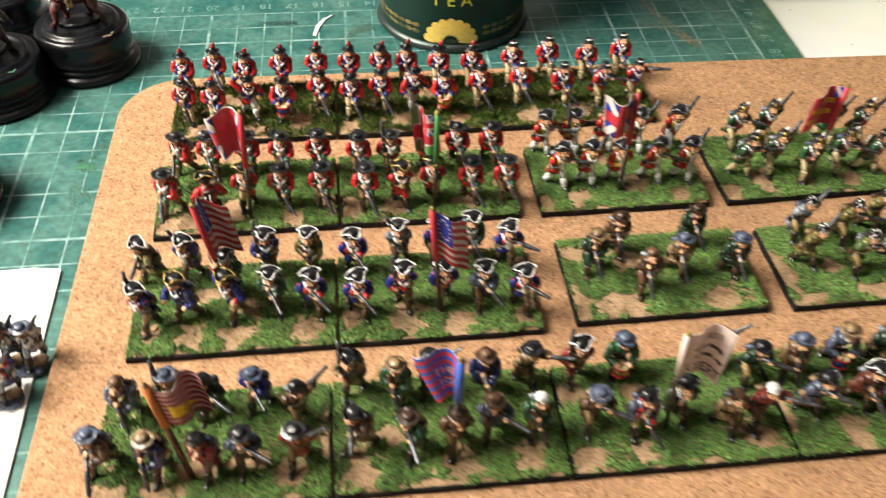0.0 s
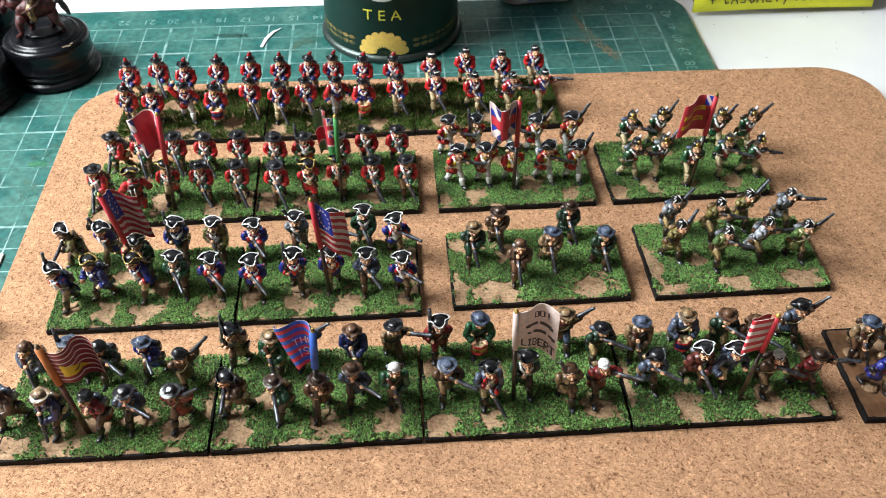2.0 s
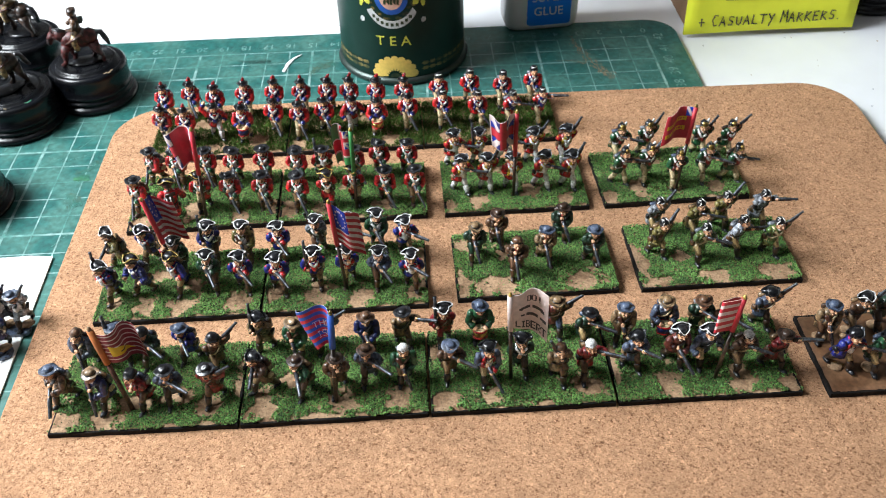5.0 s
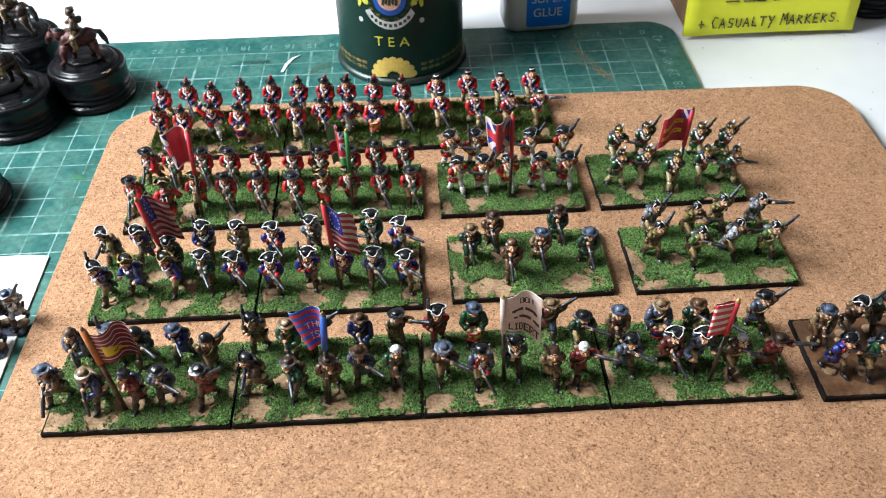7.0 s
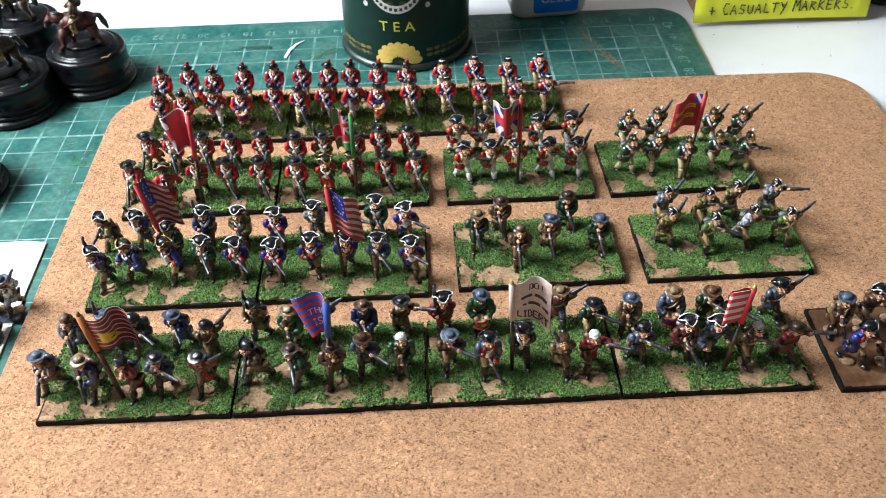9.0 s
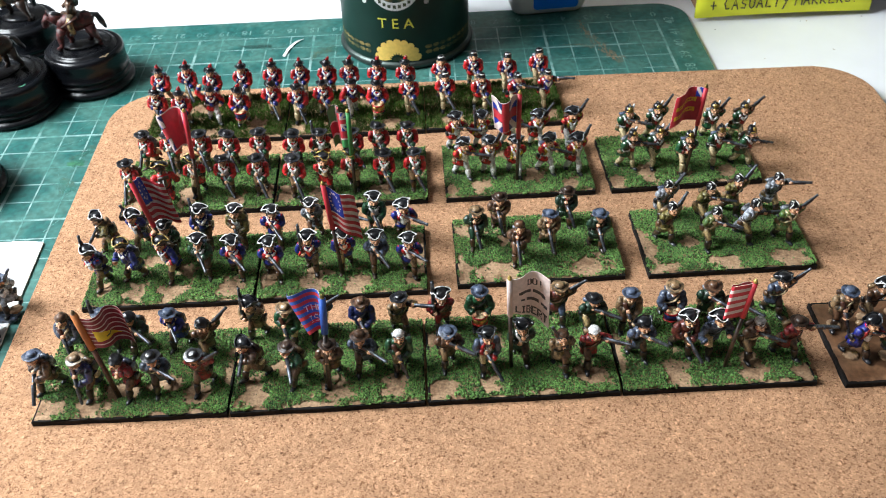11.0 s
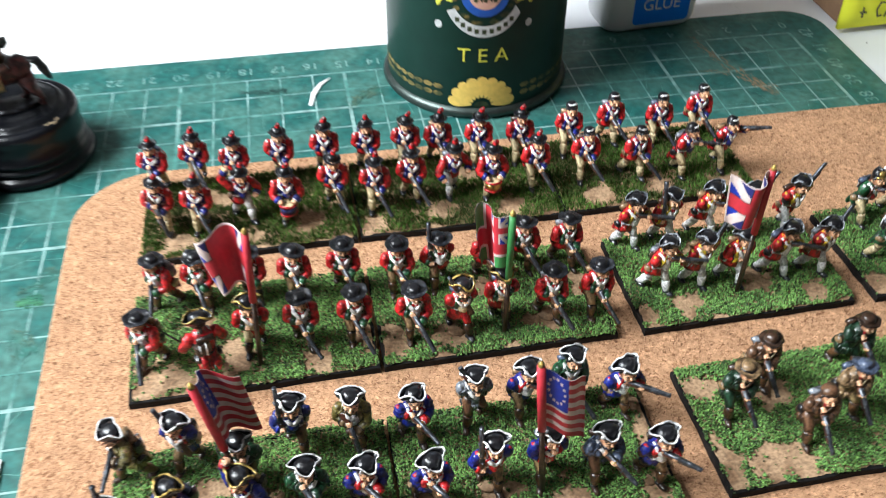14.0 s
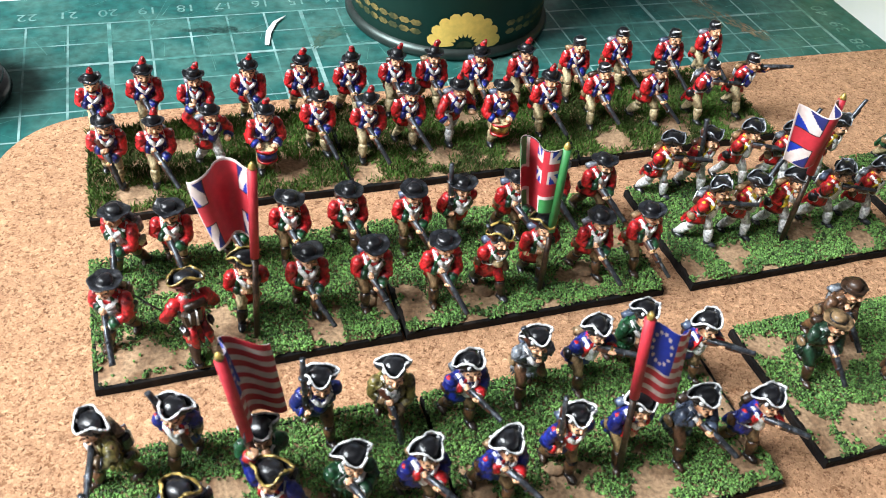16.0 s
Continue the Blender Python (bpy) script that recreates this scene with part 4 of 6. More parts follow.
        g.v[i] = tuple((q + 0.17 * noise.noise_vector(q * 0.7 + Vector((seed * 3.3, 0, 0))) + 0.13 * noise.noise_vector(q * 1.9 + Vector((0, seed * 1.7, 0)))) * MM)
    if extra == "horn":
        g.tube([(1.9, -0.9, 9.0), (2.6, -1.4, 7.6), (2.2, -1.6, 6.6)], [0.2, 0.42, 0.55], "cream", 6)
    return g


# ---- the ranks ----
STYLE = {
    "grenadier": dict(coat="red", legs="cream", hat="plume", facing="blue", waistcoat="blue"),
    "light": dict(coat="red", legs="cream", hat="cap", facing="blue", waistcoat="blue"),
    "line": dict(coat="red", legs="tan", hat="round", facing="green", waistcoat="white", boots="brown"),
    "officer": dict(coat="red", legs="cream", hat="tricorn_gold", facing="green", waistcoat="cream"),
    "laced": dict(coat="red", legs="white", hat="tricorn_thin", facing="yellow", waistcoat="white"),
    "legion": dict(coat="green", legs="cream", hat="helmet", facing="maroon", waistcoat="dark_red"),
    "continental": dict(coat="blue", legs="tan", hat="tricorn", facing="red", waistcoat="white", boots="brown"),
    "continental_navy": dict(coat="navy", legs="brown", hat="tricorn", facing="blue", waistcoat="blue", boots="brown"),
    "hunting_grey": dict(coat="slate", legs="brown", hat="tricorn", belts="white", fringe=True, boots="brown"),
    "hunting_buff": dict(coat="olive", legs="brown", hat="tricorn", facing="tan", waistcoat="white", fringe=True, boots="brown"),
    "hunting_green": dict(coat="green", legs="brown", hat="tricorn", facing="dark_green", waistcoat="white", fringe=True, boots="brown"),
    "rifle_green": dict(coat="dark_green", legs="dark_green", hat="slouch_dark", belts=None, fringe=True, boots="brown"),
    "rifle_brown": dict(coat="brown", legs="brown", hat="slouch_dark", belts=None, fringe=True, boots="brown"),
    "rifle_tan": dict(coat="tan", legs="buff", hat="slouch_grey", belts=None, fringe=True, boots="brown"),
    "scout_grey": dict(coat="pale_grey", legs="buff", hat="striped", belts=None, fringe=True, boots="black"),
    "scout_olive": dict(coat="olive", legs="buff", hat="striped", belts=None, fringe=True, boots="black"),
    "scout_green": dict(coat="moss", legs="buff", hat="striped", belts="cream", fringe=True, boots="black"),
    "m_brown": dict(coat="brown", legs="tan", hat="slouch_black", belts=None, boots="black"),
    "m_tan": dict(coat="tan", legs="brown", hat="slouch_black", belts=None, boots="black"),
    # dark_brown legs here include the shade below the coat
    "m_grey": dict(coat="slate", legs="dark_brown", hat="slouch_grey", belts=None, boots="black"),
    "m_blue": dict(coat="navy", legs="brown", hat="slouch_grey", belts=None, boots="black"),
    "m_bright": dict(coat="blue", legs="brown", hat="slouch_grey", belts=None, boots="black"),
    "m_green": dict(coat="green", legs="buff", hat="slouch_grey", belts=None, boots="black"),
    "m_dkgreen": dict(coat="dark_green", legs="dark_brown", hat="slouch_black", belts=None, boots="black"),
    "m_red": dict(coat="dark_red", legs="brown", hat="slouch_black", belts=None, boots="black"),
    "m_maroon": dict(coat="maroon", legs="tan", hat="tricorn_plain", belts=None, boots="black")}
LABEL = {
    "grenadier": "painted toy soldier, red coat, blue facings, black hat, red plume",
    "light": "painted toy soldier, red coat, black cap, cream trousers",
    "line": "painted toy soldier, red coat, green cuffs, round black hat",
    "officer": "painted toy soldier in red with gold-laced black tricorn",
    "laced": "painted toy soldier, red coat, yellow cuffs, white-laced tricorn",
    "legion": "painted toy soldier, green coat, dark red facings, black and brass helmet",
    "continental": "painted toy soldier, blue coat, red cuffs, white-laced tricorn",
    "continental_navy": "painted toy soldier, dark blue coat, white-laced black tricorn",
    "hunting_grey": "painted toy soldier, fringed blue-grey shirt, white-laced tricorn",
    "hunting_buff": "painted toy soldier, fringed drab shirt, white-laced tricorn",
    "hunting_green": "painted toy soldier, fringed green shirt, white-laced tricorn",
    "rifle_green": "painted toy rifleman in fringed dark green with dark slouch hat",
    "rifle_brown": "painted toy rifleman in fringed brown with dark slouch hat",
    "rifle_tan": "painted toy rifleman in fringed tan with blue-grey hat",
    "scout_grey": "painted toy soldier in pale grey with striped black cap",
    "scout_olive": "painted toy soldier in drab olive with striped black cap",
    "scout_green": "painted toy soldier in green with striped black cap"}
count = 0


def place_figure(x, y, style, pose_name="charge", turn=0.0, size=1.0, z=TOP, **change):
    """A figure with its head over x, y; it leans ahead of its feet."""
    global count
    count += 1
    spec = dict(STYLE[style], pose_name=pose_name, seed=count)
    spec.update(change)
    label = LABEL.get(style) or "painted toy militiaman, %s coat and %s" % (
        {"navy": "dark blue", "slate": "grey-blue"}.get(spec["coat"], spec["coat"].replace("_", " ")),
        {"slouch_grey": "grey slouch hat", "slouch_black": "black hat", "slouch_brown": "brown slouch hat", "slouch_dark": "dark slouch hat", "straw": "straw hat",
         "tricorn_plain": "plain black tricorn", "tricorn": "white-laced black tricorn", "bandage": "white bandaged head", "kerchief": "bumpy black cap", "fur": "fur cap"}[spec["hat"]])
    if pose_name == "drum":
        label = label.replace("painted toy soldier", "painted toy drummer").replace("painted toy militiaman", "painted toy drummer")
    if pose_name == "pole":
        label = label.replace("painted toy soldier", "painted toy flagbearer").replace("painted toy militiaman", "painted toy flagbearer")
    g = figurine(**spec)
    ob = thing("toy_soldier", g, label, "toy soldier", "painted toy soldiers",
               at=pose(x * MM, y * MM, z * MM, 0, 0, turn) @ Matrix.Diagonal((1.24 * size, 1.20 * size, 1.14 * size, 1)) @ pose(0, 1.45 * MM, 0))
    return ob


def rank(xs, y, style, poses="charge", turns=0, size=1.0):
    for i, x in enumerate(xs):
        yy = y[i] if isinstance(y, (list, tuple)) else y
        st = style[i] if isinstance(style, (list, tuple)) else style
        po = poses[i] if isinstance(poses, (list, tuple)) else poses
        tu = turns[i] if isinstance(turns, (list, tuple)) else turns
        more = {}
        if isinstance(st, tuple):
            st, more = st
        place_figure(x, yy, st, po, tu, size, **more)


# rear row: two bases of plumed grenadiers, one of light infantry
S4 = 1.0
rank((-201.9, -192, -182.2, -171, -159.6), (360.3, 362.1, 358.8, 360.5, 361), "grenadier", ["charge"] * 5, (-4, 3, 2, -3, 4), S4)
rank((-149.1, -139, -130.6, -120.1, -109.4), (360.3, 360.1, 359.8, 358.6, 358), "grenadier", "charge", (3, -4, 5, 0, 3), S4)
rank((-200, -191, -180.4, -170.1, -158.6), (345, 343.4, 345.5, 343.8, 347.3), ["grenadier", "grenadier", ("grenadier", dict(legs="white")), "grenadier", "grenadier"],
     ["trail", "charge", "wave", "drum", "charge"], (0, 4, 20, 0, 3), S4)
rank((-148.8, -139.6, -129, -119.8, -108), (344.4, 346.3, 346.5, 344.3, 346.7), ["grenadier", "grenadier", ("grenadier", dict(legs="white")), "grenadier", "grenadier"],
     ["charge", "charge", "sword", "drum", "charge"], (2, 5, 15, 0, 8), S4)
rank((-95.8, -83.6, -71, -58.8), (359.3, 361.7, 359.3, 361.6), "light", "charge", (0, 5, 0, 6), S4)
rank((-94.8, -81.7, -68.8, -57.6), (347.6, 345.8, 344.8, 345.9), "light", ["charge", "charge", "level", "aim_right"], (5, 14, 35, 20), S4)
# third row: round-hatted line, laced tricorns, helmeted legion
S3 = 1.0
rank((-198.8, -190, -179.4, -169.8, -159.2), (318.3, 317.4, 317.1, 316.1, 316.3), "line", ["charge", "charge", "charge", "charge", "charge"], (-38, -3, 5, 2, 3), S3)
rank((-200.6, -188.9, -179.3, -169.2, -158.2), (301.5, 299.3, 302, 301.9, 301.5), ["line", "officer", "officer", "line", "line"],
     ["charge", "sword", "pole", "charge", "charge"], (-26, 200, 0, 4, 6), S3)
rank((-147.7, -138.3, -127.6, -118.8, -108.9), (314.4, 314.6, 314.5, 316.7, 316.3), "line", ["charge", "carry", "charge", "charge", "charge"], (4, 0, 6, 3, 8), S3)
rank((-146.2, -136.3, -127.4, -116.7, -106.6), (300.1, 299.6, 301.2, 300.7, 300.6), ["line", ("officer", dict(legs="red")), "officer", "line", "line"],
     ["charge", "port", "pole", "charge", "charge"], (4, 8, 0, 6, 10), S3)
rank((-92.2, -83.5, -73, -64, -52.4), (319.6, 319.7, 320.7, 318.6, 319.4), "laced", ["level", "carry", "level", "high", "high"], (24, 10, 20, 14, 14), S3)
rank((-90.4, -81.7, -73.1, -62.2, -52.9), (304.4, 304.3, 304.1, 304.5, 304), "laced", ["level", "high", "pole", "level", "high"], (28, 16, 8, 26, 22), S3)
rank((-33.1, -23.1, -3.9, 6), (319.1, 320.1, 318.7, 318), "legion", ["level", "high", "high", "raised"], (20, 8, 0, 18), S3)
rank((-34.7, -25.6, -16.5, -5.4, 4.2), (304.9, 305.9, 302.3, 305.1, 303.8), "legion", ["level", "high", "pole", "level", "level"], (35, 12, 5, 10, 38), S3)
# second row: continentals, riflemen, scouts
S2 = 1.0
rank((-203, -192.5, -181.6, -172.3, -161.6), (274.6, 274.9, 268.8, 275.6, 275),
     [("hunting_buff", {}), "continental", "hunting_green", "continental_navy", "hunting_buff"], ["level", "port", "pole", "carry", "trail"], (-60, -18, 0, 0, -8), S2)
rank((-202, -192.8, -181.3, -170.6, -160.7), (259.1, 261.5, 261.7, 261.7, 260.4),
     ["continental", ("continental_navy", dict(hat="tricorn_gold", legs="dark_brown")), ("continental", dict(hat="tricorn_gold", legs="buff")), "hunting_green", "continental"],
     ["carry", "sword", "wave", "present", "present"], (-40, -35, -30, 0, 10), S2)
rank((-150.3, -138.6, -128.6, -119.5, -110.5), (273.5, 275.9, 276, 277.6, 273.3),
     ["continental", ("hunting_grey", dict(coat="grey")), "continental", "hunting_green", "continental"], ["present", "port", "level", "charge", "level"], (10, -4, 12, 6, 10), S2)
rank((-149.5, -138.4, -128.3, -118.6, -108.9), (259, 260.9, 261.2, 259.7, 257.5),
     ["continental", ("continental", dict(waistcoat="red")), ("continental", dict(waistcoat="red", legs="buff")), "hunting_grey", "continental"],
     ["present", "carry", "pole", "present", "level"], (14, 0, 4, 8, 6), S2)
rank((-88.5, -81, -76.3, -66.7, -60.1, -52), (269.2, 275.2, 261.3, 266.1, 276.6, 265.1),
     [("rifle_green", dict(hat="straw")), "rifle_brown", ("rifle_brown", dict(hat="fur")), "rifle_tan", "rifle_green", ("rifle_green", dict(hat="slouch_grey"))],
     "aim", (2, 4, -2, 6, 8, 6), S2)
rank((-29.1, -16.7, -7.2, 5.1), (277.1, 275.1, 278.4, 278.4), ["scout_grey", "scout_olive", "scout_olive", "scout_grey"], ["high", "level", "high", "aim_right"], (14, 25, 12, 18), S2)
rank((-30.3, -17.9, -5.5, 5.1), (266.6, 263.4, 266.3, 264.5), ["scout_olive", "scout_green", "scout_grey", "scout_green"], ["high", "level", "level", "raised"], (24, 20, 45, 14), S2)
# front row: militia
S1 = 1.0
rank((-201.8, -191.8, -183.8, -173.4, -163.6), (232.1, 233.6, 231.5, 232.3, 227.9),
     [("m_grey", dict(hat="fur")), ("m_tan", dict(hat="slouch_grey")), ("m_dkgreen", dict(hat="kerchief")), "m_bright", ("m_brown", dict(hat="kerchief"))],
     ["trail", "carry", "level", "level", "raised"], (-10, 0, -5, -18, 25), S1)
rank((-205.7, -194.2, -183.7, -174.9, -164), (219.4, 217.4, 216.4, 217, 216.8),
     [("m_brown", dict(hat="slouch_grey")), ("m_blue", dict(hat="straw")), ("m_red", dict(hat="kerchief")), ("m_grey", dict(hat="slouch_black")), ("m_red", dict(hat="slouch_black"))],
     ["charge", "trail", "pole", "level", "raised"], (-25, -30, -30, 12, -10), S1)
rank((-152.3, -142.2, -134.4, -122, -111.6), (234.7, 232.1, 233.8, 233, 233.9),
     [("m_tan", dict(hat="tricorn_plain")), ("m_green", dict(hat="straw")), ("m_dkgreen", dict(hat="slouch_black", coat="slate")), ("m_blue", dict(hat="slouch_brown")), ("m_tan", dict(hat="slouch_black"))],
     ["carry", "trail", "raised", "charge", "aim_right"], (-20, -12, 0, 0, 18), S1)
rank((-151.7, -140.4, -130, -121.8, -111.8), (219.9, 218.1, 218.1, 220.7, 220.5),
     [("m_brown", dict(hat="tricorn_plain")), ("m_dkgreen", dict(hat="slouch_dark", coat="green")), ("m_brown", dict(hat="slouch_dark")), ("m_grey", dict(hat="slouch_brown")), ("m_green", dict(hat="bandage", legs="tan"))],
     ["level", "level", "pole", "level", "trail"], (-45, -40, 0, 0, 4), S1)
rank((-100.2, -89.9, -68.1, -59.6), (234.1, 235, 235.1, 230.2),
     [("m_red", dict(hat="tricorn", legs="dark_red")), "m_green", ("m_maroon", dict(hat="straw", legs="slate")), ("m_green", dict(hat="slouch_black", coat="dark_green"))],
     ["carry", "drum", "raised", "level"], (0, 0, 0, 14), S1)
rank((-99, -88.9, -79.7, -69.6, -61.5), (220.6, 219, 221.4, 217.4, 218.5),
     [("m_brown", dict(hat="slouch_grey")), ("m_grey", dict(hat="tricorn_plain", facing="red", legs="cream")), ("m_dkgreen", dict(hat="tricorn_plain", belts="white")), ("m_tan", dict(hat="fur")), ("m_red", dict(hat="bandage"))],
     ["level", "charge", "pole", "port", "aim_right"], (10, 10, 0, 0, 8), S1)
rank((-49.4, -37.4, -27.2, -20.4, -7.7), (231.4, 233, 232.4, 230, 234),
     [("m_tan", dict(hat="slouch_grey")), ("m_grey", dict(hat="straw")), ("m_green", dict(hat="slouch_brown", coat="dark_green")), ("m_brown", dict(hat="slouch_brown")), ("m_grey", dict(hat="tricorn_plain"))],
     ["trail", "drum", "level", "level", "raised"], (-5, 0, 0, 0, 10), S1)
rank((-48.4, -36.2, -28.4, -18.8, -8.8), (220.1, 221.5, 221, 218.8, 218.2),
     [("m_grey", dict(hat="tricorn_plain", legs="brown")), ("m_maroon", dict(hat="tricorn")), ("m_grey", dict(hat="tricorn", legs="cream")), ("m_brown", dict(hat="bandage")), ("m_red", dict(hat="slouch_dark"))],
     ["level", "charge", "sword", "level", "aim_right"], (14, 10, 10, 20, 24), S1)
rank((8, 17.7, 26, 9.6, 18.5, 33), (228, 230, 231.5, 217, 216, 217),
     [("m_tan", dict(hat="slouch_grey")), ("m_brown", dict(hat="tricorn")), ("m_dkgreen", dict(hat="slouch_dark")), ("m_bright", dict(hat="tricorn_plain", facing="red", legs="buff")),
      ("m_green", dict(hat="tricorn_plain", coat="green")), ("m_grey", dict(hat="slouch_black"))],
     ["trail", "raised", "raised", "level", "level", "level"], (0, 14, 10, 20, 20, 8), S1)


# ---- flags ----
def union(u, v):
    a, b = abs(u - 0.5), abs(v - 0.5)
    if a < 0.10 or b < 0.12:
        return "print_red"
    if a < 0.17 or b < 0.21:
        return "print_white"
    d = abs(a - b)
    return "print_white" if d < 0.09 else "print_blue"


def colour_union(u, v, wide=0.15):
    a, b = abs(u - 0.5), abs(v - 0.5)
    if a < wide or b < 0.13:
        return "print_red"
    if a < wide + 0.012 or b < 0.142:
        return "print_ink"
    p, q = (a - wide - 0.015) / (0.485 - wide), (b - 0.14) / 0.36
    return "print_white" if abs(p - q) < 0.34 else ("print_blue" if p > q else "print_navy")


GLYPH = {"D": "11110 10001 10001 10001 10001 10001 11110", "O": "01110 10001 10001 10001 10001 10001 01110", "!": "00100 00100 00100 00100 00100 00000 00100",
         "L": "10000 10000 10000 10000 10000 10000 11111", "I": "01110 00100 00100 00100 00100 00100 01110", "B": "11110 10001 10001 11110 10001 10001 11110",
         "E": "11111 10000 10000 11110 10000 10000 11111", "R": "11110 10001 10001 11110 10100 10010 10001", "T": "11111 00100 00100 00100 00100 00100 00100",
         "H": "10001 10001 10001 11111 10001 10001 10001", "S": "01111 10000 10000 01110 00001 00001 11110"}


def written(word, u, v, u0, u1, v0, v1):
    """Whether a block letter of the word covers this place of the paper."""
    if not (u0 <= u < u1 and v0 <= v < v1):
        return False
    k = (u - u0) / (u1 - u0) * len(word)
    col, row = int((k % 1) * 6), int((v1 - v) / (v1 - v0) * 7)
    return col < 5 and GLYPH[word[int(k)]].split()[min(row, 6)][col] == "1"


def pattern(kind, u, v):
    """The paper's colour at u from the hoist and v from the foot."""
    edge = min(u, 1 - u, v, 1 - v)
    if kind == "union":
        return "print_white" if edge < 0.03 else colour_union(u, v, 0.27)
    if kind == "union_broad":
        return "print_white" if edge < 0.025 else colour_union(u, v, 0.10)
    if kind == "green":
        if edge < 0.02:
            return "print_ink"
        if u < 0.48 and v > 0.48:
            return union(u / 0.48, (v - 0.48) / 0.52)
        if abs(u - 0.5) < 0.14 or abs(v - 0.42) < 0.14:
            return "print_red"
        return "print_white" if abs(u - 0.5) < 0.19 or abs(v - 0.42) < 0.18 else "print_green"
    if kind == "red":
        if u < 0.2 and v > 0.72:
            return "print_white" if abs((u / 0.2) - (v - 0.72) / 0.28) < 0.25 else "print_blue"
        for mid in (0.60, 0.30):
            off = abs(v - mid - 0.04 * math.sin(6 * u))
            if 0.16 < u < 0.92 and off < 0.062:
                return "print_red" if off < 0.03 and 0.24 < u < 0.84 and int(u * 34) % 3 else "print_yellow"
        return "print_red"
    if kind == "stars":
        if u < 0.48 and v > 0.42:
            for k in range(13):
                t = 6.2832 * k / 13
                if math.hypot((u - 0.24 - 0.165 * math.cos(t)) * 0.8, v - 0.71 - 0.20 * math.sin(t)) < 0.023:
                    return "print_white"
            return "print_blue"
        return "print_red" if int(v * 13) % 2 == 0 else "print_white"
    if kind == "stripes":
        return "print_red" if int(v * 9) % 2 == 0 else "print_white"
    if kind == "snake":
        if 0.12 < u < 0.72 and 0.22 < v < 0.22 + 0.62 * (0.72 - u):
            return "print_ink" if abs(v - 0.34 - 0.03 * math.sin(14 * u)) < 0.018 and u > 0.3 else "print_yellow"
        return "print_plum" if (v * 7.5) % 1 < 0.76 else "print_white"
    if kind == "blue_red":
        if written("THE", 1 - u, v, 0.38, 0.84, 0.46, 0.62) or written("ISH", 1 - u, v, 0.40, 0.82, 0.20, 0.36):
            return "print_white"
        return "print_red" if (v * 6) % 1 < 0.48 else "print_sky"
    if kind == "motto":
        if any(written("DO!", u - e, v, 0.40, 0.82, 0.71, 0.85) or written("LIBERT", u - e, v, 0.07, 0.96, 0.05, 0.23) for e in (0.0, 0.014)):
            return "print_ink"
        for lo, hi, a, b in ((0.52, 0.59, 0.12, 0.92), (0.34, 0.40, 0.22, 0.94)):
            if lo < v - 0.03 * math.sin(3 * u) < hi and a < u < b and (u * 2.6 + lo * 3) % 1 < 0.86:
                return "print_ink"
        return "print_white"
    return "print_red"


